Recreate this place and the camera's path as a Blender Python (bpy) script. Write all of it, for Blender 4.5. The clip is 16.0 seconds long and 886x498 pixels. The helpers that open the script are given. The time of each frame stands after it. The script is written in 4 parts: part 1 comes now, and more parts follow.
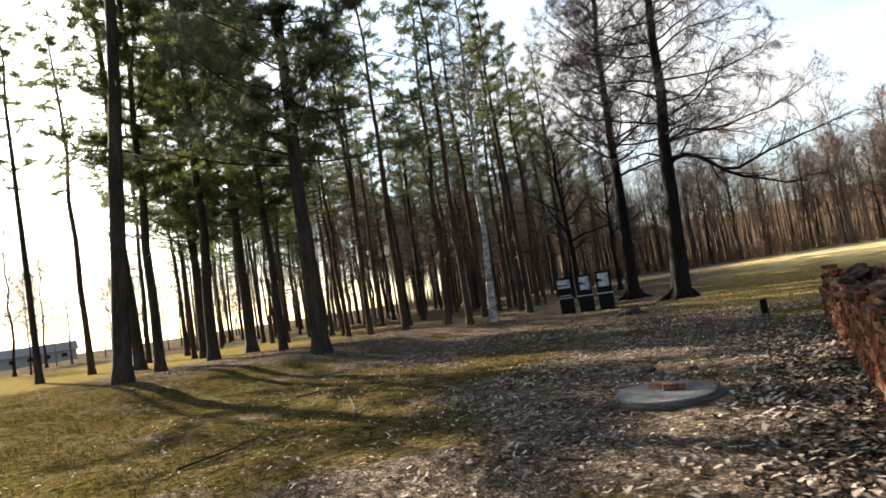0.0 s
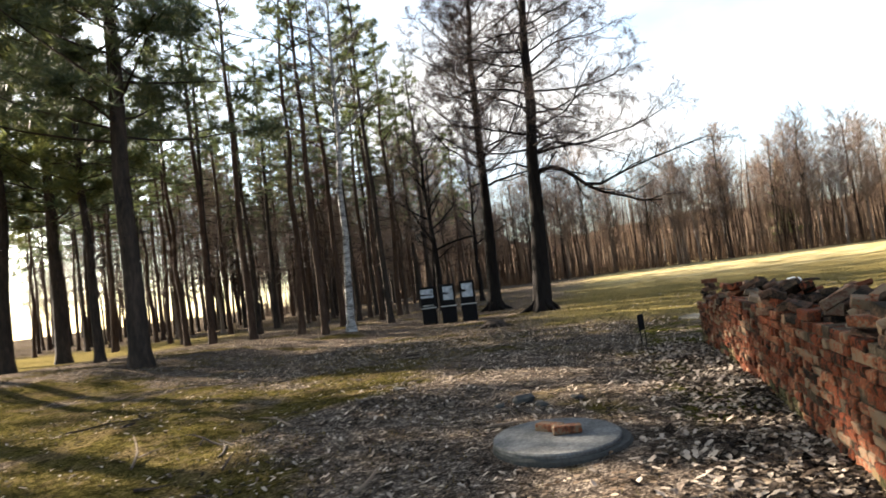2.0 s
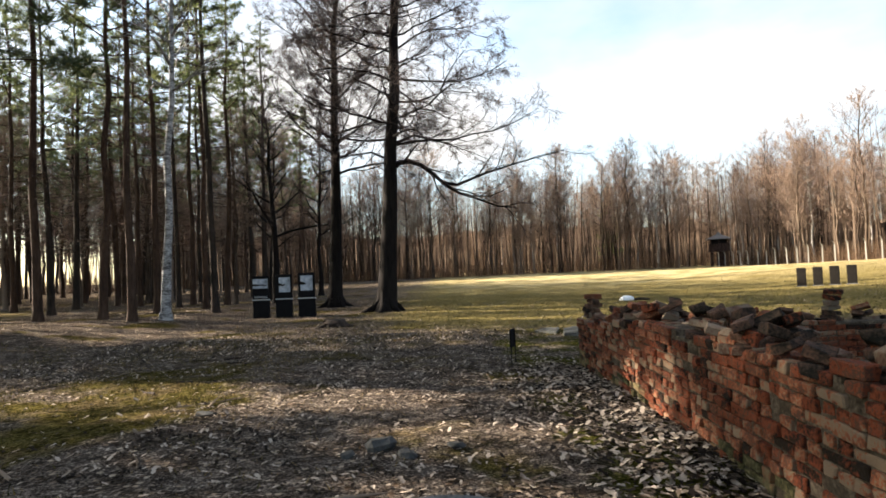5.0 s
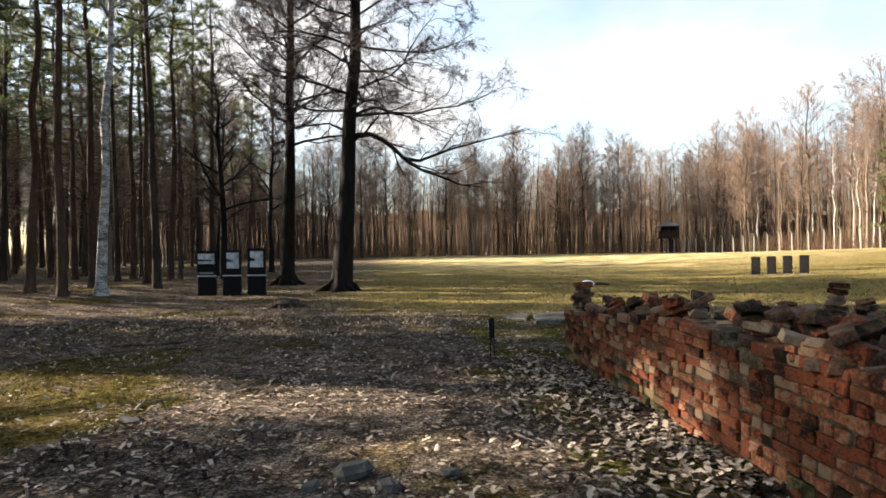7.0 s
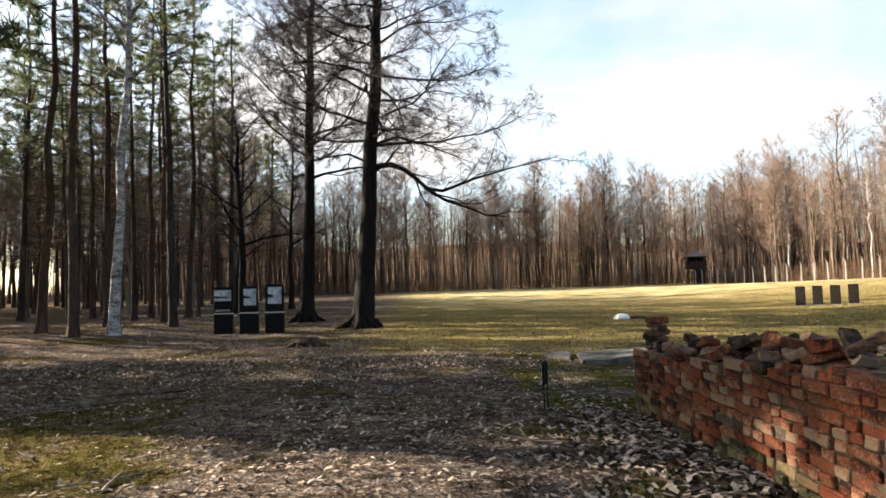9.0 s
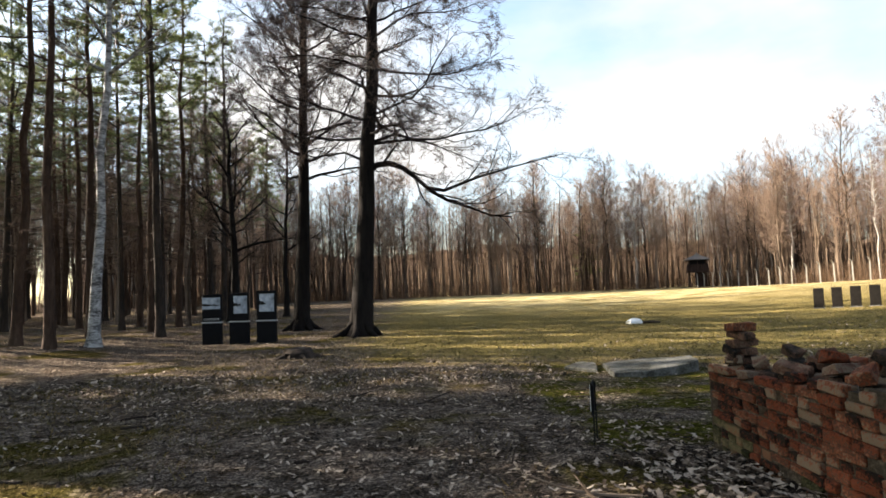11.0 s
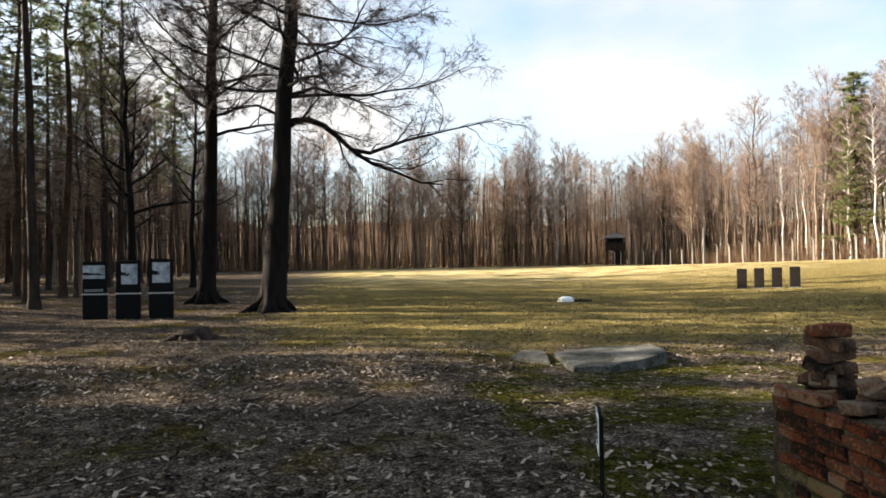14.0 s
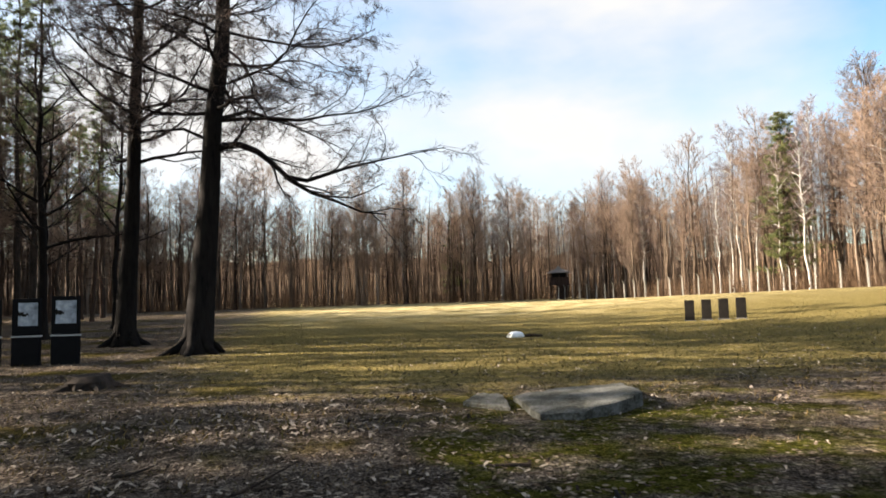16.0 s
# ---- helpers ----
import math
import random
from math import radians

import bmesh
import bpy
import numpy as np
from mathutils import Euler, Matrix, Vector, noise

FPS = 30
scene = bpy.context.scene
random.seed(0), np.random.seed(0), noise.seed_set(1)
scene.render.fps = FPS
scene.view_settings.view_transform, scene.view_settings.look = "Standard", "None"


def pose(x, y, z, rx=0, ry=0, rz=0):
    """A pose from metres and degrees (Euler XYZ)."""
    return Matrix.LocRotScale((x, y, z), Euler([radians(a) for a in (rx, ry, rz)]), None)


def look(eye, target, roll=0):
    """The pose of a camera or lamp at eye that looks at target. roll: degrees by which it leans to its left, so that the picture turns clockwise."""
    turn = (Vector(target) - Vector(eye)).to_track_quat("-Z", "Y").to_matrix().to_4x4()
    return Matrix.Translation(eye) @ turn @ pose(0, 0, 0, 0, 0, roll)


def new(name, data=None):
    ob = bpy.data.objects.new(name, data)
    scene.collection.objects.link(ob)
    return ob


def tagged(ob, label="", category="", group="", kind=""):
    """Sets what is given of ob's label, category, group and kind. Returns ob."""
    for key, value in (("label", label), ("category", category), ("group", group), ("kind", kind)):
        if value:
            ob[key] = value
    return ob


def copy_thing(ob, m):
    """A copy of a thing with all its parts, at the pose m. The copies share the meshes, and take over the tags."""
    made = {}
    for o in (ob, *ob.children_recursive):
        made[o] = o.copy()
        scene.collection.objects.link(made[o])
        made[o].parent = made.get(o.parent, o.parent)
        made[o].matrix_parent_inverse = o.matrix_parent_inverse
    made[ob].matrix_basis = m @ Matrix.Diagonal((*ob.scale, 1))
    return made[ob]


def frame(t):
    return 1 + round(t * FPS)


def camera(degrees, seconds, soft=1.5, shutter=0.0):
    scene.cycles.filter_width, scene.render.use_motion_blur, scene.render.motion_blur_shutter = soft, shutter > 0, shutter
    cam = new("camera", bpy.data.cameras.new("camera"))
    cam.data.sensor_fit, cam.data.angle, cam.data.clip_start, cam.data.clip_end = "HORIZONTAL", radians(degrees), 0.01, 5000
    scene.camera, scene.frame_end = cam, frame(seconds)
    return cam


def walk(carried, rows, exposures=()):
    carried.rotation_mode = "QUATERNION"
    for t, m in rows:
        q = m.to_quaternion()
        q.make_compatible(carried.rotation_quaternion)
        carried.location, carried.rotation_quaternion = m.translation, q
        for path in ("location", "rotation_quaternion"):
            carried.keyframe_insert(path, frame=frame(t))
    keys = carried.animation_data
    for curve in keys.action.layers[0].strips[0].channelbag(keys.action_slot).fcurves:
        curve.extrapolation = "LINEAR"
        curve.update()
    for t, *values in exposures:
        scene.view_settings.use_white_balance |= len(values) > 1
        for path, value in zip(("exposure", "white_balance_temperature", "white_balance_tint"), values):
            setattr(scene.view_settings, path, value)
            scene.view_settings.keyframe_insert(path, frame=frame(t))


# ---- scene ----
cam = camera(71.5, 16.0, soft=1.7, shutter=0.25)
PATH = [
    (0, (1.413, -4.691, 1.557), (0.475, -2.931, 1.708), -8.8), 
    (0.5, (1.169, -4.176, 1.535), (0.196, -2.436, 1.710), -10.9), 
    (1, (0.961, -3.674, 1.523), (0.068, -1.885, 1.577), -9.5), 
    (1.5, (0.818, -3.187, 1.515), (0.1, -1.321, 1.577), -9.4), 
    (2, (0.753, -2.716, 1.5), (0.218, -0.793, 1.618), -7.2), 
    (2.5, (0.706, -2.27, 1.486), (0.287, -0.32, 1.635), -7.1), 
    (3, (0.594, -1.863, 1.492), (0.219, 0.097, 1.631), -5.0), 
    (3.5, (0.487, -1.506, 1.499), (0.152, 0.459, 1.667), -1.9), 
    (4, (0.358, -1.185, 1.514), (0.212, 0.808, 1.608), -3.5), 
    (6.5, (-0.087, 0.193, 1.509), (-0.026, 2.191, 1.548), -1.1), 
    (7, (-0.162, 0.497, 1.536), (-0.047, 2.494, 1.531), -0.8), 
    (7.5, (-0.198, 0.773, 1.531), (-0.106, 2.77, 1.584), -0.4), 
    (8, (-0.243, 1.109, 1.511), (-0.203, 3.106, 1.612), -2.0), 
    (10.5, (-0.486, 3.028, 1.457), (-0.411, 5.024, 1.573), -0.7), 
    (11, (-0.516, 3.411, 1.435), (-0.454, 5.406, 1.563), -2.1), 
    (11.5, (-0.514, 3.772, 1.442), (-0.411, 5.767, 1.543), -2.8), 
    (12, (-0.517, 4.137, 1.417), (-0.301, 6.115, 1.619), -0.4), 
    (12.5, (-0.524, 4.516, 1.449), (-0.19, 6.485, 1.565), 0.1), 
    (13, (-0.524, 4.875, 1.466), (-0.184, 6.841, 1.616), 0.8), 
    (13.5, (-0.533, 5.232, 1.457), (-0.275, 7.212, 1.573), -1.0), 
    (14, (-0.517, 5.577, 1.444), (-0.205, 7.552, 1.478), -0.8), 
    (14.5, (-0.472, 5.897, 1.403), (-0.131, 7.862, 1.548), -0.3), 
    (15, (-0.401, 6.261, 1.391), (0.056, 8.207, 1.47), -2.9), 
    (15.5, (-0.312, 6.612, 1.379), (0.199, 8.544, 1.457), -1.3), 
    (16, (-0.244, 6.967, 1.337), (0.245, 8.901, 1.487), -1.5),
]
walk(cam, [(t, look(eye, target, roll)) for t, eye, target, roll in PATH], exposures=[(0.0, 2.85), (1.0, 2.98), (2.0, 3.15), (3.0, 3.1), (4.0, 3.0), (8.0, 2.9), (11.5, 2.95), (14.0, 2.8), (16.0, 2.72)])

# ---- light: low spring sun ahead and to one side, pale sky with thin cloud ----
SUN_HEADING, SUN_HEIGHT = radians(68), radians(24)
SUN_WAY = Vector((-math.sin(SUN_HEADING) * math.cos(SUN_HEIGHT), math.cos(SUN_HEADING) * math.cos(SUN_HEIGHT), math.sin(SUN_HEIGHT)))
world = bpy.data.worlds.new("sky")
scene.world = world
world.use_nodes = True
wn, wl = world.node_tree.nodes, world.node_tree.links
wn.clear()
w_out = wn.new("ShaderNodeOutputWorld")
w_bg = wn.new("ShaderNodeBackground")
w_sky = wn.new("ShaderNodeTexSky")
w_sky.sky_type, w_sky.sun_disc = "NISHITA", False
w_sky.sun_elevation, w_sky.sun_rotation = SUN_HEIGHT, -SUN_HEADING
w_sky.air_density, w_sky.dust_density = 1.0, 1.5
w_tc = wn.new("ShaderNodeTexCoord")
w_map = wn.new("ShaderNodeMapping")
w_map.inputs["Scale"].default_value = (1.0, 1.0, 2.2)
w_noise = wn.new("ShaderNodeTexNoise")
w_noise.inputs["Scale"].default_value, w_noise.inputs["Detail"].default_value = 1.7, 6.0
w_ramp = wn.new("ShaderNodeValToRGB")
w_ramp.color_ramp.elements[0].position, w_ramp.color_ramp.elements[1].position = 0.44, 0.68
w_mix = wn.new("ShaderNodeMix")
w_mix.data_type = "RGBA"
w_mix.inputs["B"].default_value = (3.15, 3.08, 3.0, 1)
wl.new(w_tc.outputs["Generated"], w_map.inputs["Vector"])
wl.new(w_map.outputs["Vector"], w_noise.inputs["Vector"])
wl.new(w_noise.outputs["Fac"], w_ramp.inputs["Fac"])
wl.new(w_ramp.outputs["Color"], w_mix.inputs["Factor"])
w_gain = wn.new("ShaderNodeVectorMath")
w_gain.operation = "MULTIPLY"
w_gain.inputs[1].default_value = (0.90, 1.0, 1.02)
wl.new(w_sky.outputs["Color"], w_gain.inputs[0])
wl.new(w_gain.outputs["Vector"], w_mix.inputs["A"])
wl.new(w_mix.outputs["Result"], w_bg.inputs["Color"])
w_bg.inputs["Strength"].default_value = 0.05
wl.new(w_bg.outputs["Background"], w_out.inputs["Surface"])
sun = new("sun", bpy.data.lights.new("sun", "SUN"))
sun.data.energy, sun.data.angle, sun.data.color = 5.0, radians(0.6), (1.0, 0.87, 0.72)
sun.matrix_world = look(SUN_WAY * 60, (0, 0, 0))


# ---- materials ----
def material(name, colours, scale=6.0, rough=0.9, bump=0.3, detail_scale=None, coords="Object", stretch=(1, 1, 1), random_tint=0.0, metal=0.0, island=0.0, glow_through=0.0):
    """Colours: stops of a ramp over two octaves of noise, at real size."""
    m = bpy.data.materials.new(name)
    m.use_nodes = True
    n, l = m.node_tree.nodes, m.node_tree.links
    bsdf = n["Principled BSDF"]
    bsdf.inputs["Roughness"].default_value, bsdf.inputs["Metallic"].default_value = rough, metal
    bsdf.inputs["Specular IOR Level"].default_value = 0.3 if rough < 0.85 else 0.06
    tc, mp = n.new("ShaderNodeTexCoord"), n.new("ShaderNodeMapping")
    mp.inputs["Scale"].default_value = stretch
    l.new(tc.outputs[coords], mp.inputs["Vector"])
    big, small = n.new("ShaderNodeTexNoise"), n.new("ShaderNodeTexNoise")
    big.inputs["Scale"].default_value, big.inputs["Detail"].default_value = scale, 4
    small.inputs["Scale"].default_value, small.inputs["Detail"].default_value = detail_scale or scale * 7, 5
    l.new(mp.outputs["Vector"], big.inputs["Vector"])
    l.new(mp.outputs["Vector"], small.inputs["Vector"])
    add = n.new("ShaderNodeMix")
    add.inputs["Factor"].default_value = 0.45
    l.new(big.outputs["Fac"], add.inputs["A"])
    l.new(small.outputs["Fac"], add.inputs["B"])
    value = add.outputs["Result"]
    if random_tint or island:
        info = n.new("ShaderNodeObjectInfo") if random_tint else n.new("ShaderNodeNewGeometry")
        mul = n.new("ShaderNodeMath")
        mul.operation = "MULTIPLY_ADD"
        mul.inputs[1].default_value = random_tint or island
        l.new(info.outputs["Random" if random_tint else "Random Per Island"], mul.inputs[0])
        l.new(value, mul.inputs[2])
        shift = n.new("ShaderNodeMath")
        shift.operation = "SUBTRACT"
        shift.inputs[1].default_value = (random_tint or island) / 2
        l.new(mul.outputs[0], shift.inputs[0])
        value = shift.outputs[0]
    ramp = n.new("ShaderNodeValToRGB")
    e = ramp.color_ramp.elements
    while len(e) < len(colours):
        e.new(0.5)
    for i, c in enumerate(colours):
        e[i].position = 0.32 + 0.36 * i / max(1, len(colours) - 1)
        e[i].color = (*c, 1)
    l.new(value, ramp.inputs["Fac"])
    l.new(ramp.outputs["Color"], bsdf.inputs["Base Color"])
    if bump:
        b = n.new("ShaderNodeBump")
        b.inputs["Strength"].default_value, b.inputs["Distance"].default_value = bump, 0.02
        l.new(add.outputs["Result"], b.inputs["Height"])
        l.new(b.outputs["Normal"], bsdf.inputs["Normal"])
    if glow_through:
        thin, both = n.new("ShaderNodeBsdfTranslucent"), n.new("ShaderNodeMixShader")
        both.inputs["Fac"].default_value = glow_through
        l.new(ramp.outputs["Color"], thin.inputs["Color"])
        l.new(bsdf.outputs["BSDF"], both.inputs[1])
        l.new(thin.outputs["BSDF"], both.inputs[2])
        l.new(both.outputs["Shader"], n["Material Output"].inputs["Surface"])
    return m


M_PINE = material("pine_bark", [(0.011, 0.010, 0.009), (0.030, 0.023, 0.018), (0.056, 0.040, 0.031)], 3.0, 0.95, 1.0, 14, stretch=(1, 1, 0.25))
M_PINE_RED = material("red_pine_bark", [(0.020, 0.013, 0.010), (0.046, 0.029, 0.020), (0.085, 0.054, 0.037)], 3.0, 0.95, 1.0, 14, stretch=(1, 1, 0.25))
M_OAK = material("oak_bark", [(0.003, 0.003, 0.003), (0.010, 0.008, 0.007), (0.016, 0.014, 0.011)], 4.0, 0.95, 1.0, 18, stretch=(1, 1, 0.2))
M_BIRCH = material("birch_bark", [(0.016, 0.014, 0.013), (0.10, 0.093, 0.087), (0.30, 0.29, 0.275), (0.42, 0.41, 0.39)], 2.6, 0.8, 0.4, 9, stretch=(1, 1, 2.2))
M_BARK_GREY = material("grey_bark", [(0.020, 0.014, 0.011), (0.062, 0.045, 0.032), (0.150, 0.112, 0.082)], 2.0, 0.95, 0.6, 9, stretch=(1, 1, 0.2), random_tint=0.5)
M_BARK_ISLE = material("woodland_bark", [(0.018, 0.012, 0.009), (0.058, 0.041, 0.029), (0.145, 0.106, 0.076)], 2.0, 0.95, 0, island=0.55)
M_BARK_PALE = material("pale_bark", [(0.102, 0.089, 0.076), (0.268, 0.248, 0.223), (0.370, 0.351, 0.319)], 1.6, 0.9, 0.4, 8, stretch=(1, 1, 1.4), random_tint=0.2)
M_TWIG = material("twigs", [(0.042, 0.029, 0.025), (0.077, 0.056, 0.046)], 2.0, 0.95, 0, random_tint=0.2)
M_TWIG_WOOD = material("woodland_twigs", [(0.100, 0.070, 0.052), (0.215, 0.152, 0.114)], 2.0, 0.95, 0, island=0.3)
M_TWIG_RED = material("birch_twigs", [(0.095, 0.066, 0.060), (0.160, 0.118, 0.106)], 2.0, 0.95, 0, random_tint=0.2)
M_NEEDLE = material("pine_needles", [(0.030, 0.044, 0.017), (0.066, 0.084, 0.032), (0.120, 0.126, 0.050)], 1.2, 0.7, 0, 6, island=0.3, glow_through=0.38)
# lighter, yellower copy of the needles with sunlight put into the colour
M_NEEDLE_LIT = material("sunlit_yellow_green_needles", [(0.040, 0.052, 0.014), (0.085, 0.096, 0.028), (0.140, 0.138, 0.046)], 1.2, 0.7, 0, 6, island=0.3, glow_through=0.45)
M_BRICK = material("red_brick", [(0.014, 0.010, 0.007), (0.070, 0.020, 0.010), (0.120, 0.032, 0.014), (0.046, 0.028, 0.019), (0.150, 0.048, 0.021), (0.130, 0.092, 0.060)], 11.0, 0.94, 1.0, 45, random_tint=0.42)
M_BRICK_ISLE = material("red_brick_courses", [(0.014, 0.010, 0.007), (0.070, 0.020, 0.010), (0.120, 0.032, 0.014), (0.046, 0.028, 0.019), (0.150, 0.048, 0.021), (0.130, 0.092, 0.060)], 11.0, 0.94, 1.0, 45, island=0.42)
M_MORTAR = material("lime_mortar", [(0.016, 0.012, 0.008), (0.045, 0.034, 0.023), (0.125, 0.098, 0.068)], 9.0, 0.95, 1.0, 50)
M_MOSSY = material("dark_mossy_brick", [(0.009, 0.008, 0.006), (0.036, 0.024, 0.017), (0.085, 0.044, 0.028), (0.115, 0.088, 0.062)], 10.0, 0.95, 0.8, 60, random_tint=0.4)
M_FOOT = material("moss_stained_brick", [(0.012, 0.012, 0.005), (0.050, 0.044, 0.020), (0.105, 0.082, 0.042), (0.120, 0.058, 0.030)], 9.0, 0.95, 1.0, 45, random_tint=0.4)
M_FOOT_ISLE = material("moss_stained_courses", [(0.012, 0.012, 0.005), (0.050, 0.044, 0.020), (0.105, 0.082, 0.042), (0.120, 0.058, 0.030)], 9.0, 0.95, 1.0, 45, island=0.4)
M_CONCRETE = material("concrete", [(0.042, 0.042, 0.040), (0.088, 0.088, 0.084), (0.150, 0.149, 0.142)], 5.0, 0.9, 0.5, 40)
# mossy broken concrete, its colour also darkened for the dappled shade on it
M_SLAB = material("shaded_mossy_concrete", [(0.014, 0.014, 0.009), (0.040, 0.039, 0.030), (0.090, 0.088, 0.078), (0.150, 0.147, 0.136)], 3.2, 0.95, 0.8, 30)
M_STONE_DARK = material("dark_concrete", [(0.024, 0.024, 0.022), (0.060, 0.060, 0.056)], 5.0, 0.9, 0.5, 40)
M_BLACK = material("black_steel", [(0.005, 0.005, 0.005), (0.008, 0.008, 0.009)], 5.0, 0.87, 0.05, 60)
M_STEEL = material("grey_steel", [(0.25, 0.25, 0.25), (0.36, 0.36, 0.35)], 6.0, 0.5, 0.05, 40)
M_PHOTO = material("faded_photo_print", [(0.075, 0.086, 0.098), (0.255, 0.277, 0.315), (0.495, 0.517, 0.555)], 2.6, 0.35, 0, 7)
M_GRANITE = material("brown_granite", [(0.008, 0.007, 0.006), (0.020, 0.017, 0.014)], 8.0, 0.88, 0.1, 90)
M_WHITE = material("white_stone", [(0.6, 0.6, 0.58), (0.85, 0.85, 0.83)], 4.0, 0.8, 0.3, 30)
M_WOOD_DARK = material("dark_weathered_wood", [(0.014, 0.010, 0.009), (0.036, 0.023, 0.019), (0.062, 0.042, 0.035)], 3.0, 0.9, 0.5, 30, stretch=(1, 1, 0.3))
M_ROOF = material("grey_roof_felt", [(0.09, 0.085, 0.08), (0.17, 0.16, 0.155)], 3.0, 0.8, 0.2, 30)
M_POST = material("pale_concrete_post", [(0.19, 0.18, 0.155), (0.30, 0.285, 0.25)], 3.0, 0.9, 0.2, 30)
M_LEAF = material("dry_oak_leaves", [(0.011, 0.008, 0.006), (0.043, 0.031, 0.022), (0.128, 0.096, 0.070), (0.34, 0.28, 0.22)], 3.0, 0.92, 0, 20, island=0.6, glow_through=0.15)
M_GRASS = material("dry_grass", [(0.023, 0.022, 0.005), (0.064, 0.052, 0.012), (0.152, 0.100, 0.035)], 0.6, 0.85, 0, 3, island=0.45)
M_BRUSH = material("brown_brush", [(0.030, 0.018, 0.011), (0.072, 0.045, 0.027), (0.135, 0.086, 0.052)], 0.7, 0.95, 0, 4, island=0.4)


def ground_material():
    """Moss, bare trodden soil, leaf litter and spring meadow, laid out over the plan."""
    m = bpy.data.materials.new("forest_ground")
    m.use_nodes = True
    n, l = m.node_tree.nodes, m.node_tree.links
    bsdf = n["Principled BSDF"]
    bsdf.inputs["Roughness"].default_value = 0.97
    bsdf.inputs["Specular IOR Level"].default_value = 0.0
    tc = n.new("ShaderNodeTexCoord")
    sep = n.new("ShaderNodeSeparateXYZ")
    l.new(tc.outputs["Object"], sep.inputs[0])

    def noise_at(scale, detail=5.0, rough=0.6):
        t = n.new("ShaderNodeTexNoise")
        t.inputs["Scale"].default_value, t.inputs["Detail"].default_value, t.inputs["Roughness"].default_value = scale, detail, rough
        l.new(tc.outputs["Object"], t.inputs["Vector"])
        return t.outputs["Fac"]

    def ramp(fac, stops):
        r = n.new("ShaderNodeValToRGB")
        e = r.color_ramp.elements
        while len(e) < len(stops):
            e.new(0.5)
        for i, (p, c) in enumerate(stops):
            e[i].position, e[i].color = p, (*c, 1)
        l.new(fac, r.inputs["Fac"])
        return r.outputs["Color"]

    def span(value, a, b):
        r = n.new("ShaderNodeMapRange")
        r.interpolation_type = "SMOOTHSTEP"
        r.inputs["From Min"].default_value, r.inputs["From Max"].default_value = a, b
        l.new(value, r.inputs["Value"])
        return r.outputs["Result"]

    def mixed(fac, a, b):
        x = n.new("ShaderNodeMix")
        x.data_type = "RGBA"
        l.new(fac, x.inputs["Factor"])
        l.new(a, x.inputs["A"])
        l.new(b, x.inputs["B"])
        return x.outputs["Result"]

    def maths(op, a, b):
        x = n.new("ShaderNodeMath")
        x.operation, x.use_clamp = op, True
        for k, v in ((0, a), (1, b)):
            if isinstance(v, (int, float)):
                x.inputs[k].default_value = v
            else:
                l.new(v, x.inputs[k])
        return x.outputs[0]

    fine, mid, wide = noise_at(38, 6, 0.7), noise_at(2.4), noise_at(0.35, 4)
    soil = ramp(fine, [(0.33, (0.009, 0.0075, 0.006)), (0.5, (0.078, 0.061, 0.048)), (0.66, (0.36, 0.30, 0.235))])
    litter = ramp(fine, [(0.33, (0.008, 0.006, 0.0045)), (0.5, (0.044, 0.034, 0.026)), (0.66, (0.215, 0.172, 0.132))])
    moss = ramp(fine, [(0.30, (0.007, 0.007, 0.002)), (0.5, (0.046, 0.038, 0.011)), (0.70, (0.18, 0.14, 0.05))])
    dry = ramp(fine, [(0.30, (0.014, 0.010, 0.005)), (0.5, (0.066, 0.048, 0.022)), (0.70, (0.26, 0.20, 0.10))])
    moss = mixed(span(noise_at(1.3, 6, 0.7), 0.47, 0.60), moss, dry)
    meadow = ramp(fine, [(0.32, (0.026, 0.023, 0.006)), (0.5, (0.135, 0.106, 0.036)), (0.68, (0.42, 0.33, 0.15))])
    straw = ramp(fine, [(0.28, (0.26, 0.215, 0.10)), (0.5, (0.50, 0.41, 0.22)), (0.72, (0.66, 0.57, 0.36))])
    base = mixed(span(mid, 0.42, 0.58), soil, litter)
    green = maths("ADD", wide, maths("MULTIPLY", maths("MULTIPLY", span(sep.outputs["X"], -1.5, -5.0), span(sep.outputs["Y"], 12.0, 5.0)), 0.20))
    base = mixed(span(green, 0.53, 0.62), base, moss)
    lush = ramp(fine, [(0.30, (0.008, 0.009, 0.002)), (0.5, (0.040, 0.040, 0.008)), (0.70, (0.130, 0.112, 0.030))])
    by_ruin = maths("MULTIPLY", maths("MULTIPLY", span(sep.outputs["X"], 0.3, 1.3), span(sep.outputs["X"], 9.0, 5.0)), maths("MULTIPLY", span(sep.outputs["Y"], 2.2, 3.6), span(sep.outputs["Y"], 22.0, 15.0)))
    base = mixed(span(maths("ADD", maths("MULTIPLY", by_ruin, 0.34), maths("MULTIPLY", noise_at(0.9, 5, 0.65), 0.85)), 0.68, 0.82), base, lush)
    open_y = span(sep.outputs["Y"], 10.0, 26.0)
    open_x = span(sep.outputs["X"], -9.0, 5.0)
    grassy = maths("MULTIPLY", open_y, open_x)
    left = maths("MULTIPLY", span(sep.outputs["X"], -17.0, -34.0), span(sep.outputs["Y"], 60.0, 20.0))
    grassy = maths("MAXIMUM", grassy, left)
    ragged = span(maths("ADD", maths("MULTIPLY", grassy, 0.8), maths("MULTIPLY", mid, 0.5)), 0.42, 0.72)
    base = mixed(ragged, base, meadow)
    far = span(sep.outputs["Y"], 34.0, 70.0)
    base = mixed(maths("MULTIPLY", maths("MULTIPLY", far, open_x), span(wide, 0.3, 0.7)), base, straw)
    cells = n.new("ShaderNodeTexVoronoi")
    cells.inputs["Scale"].default_value = 15.0
    l.new(tc.outputs["Object"], cells.inputs["Vector"])
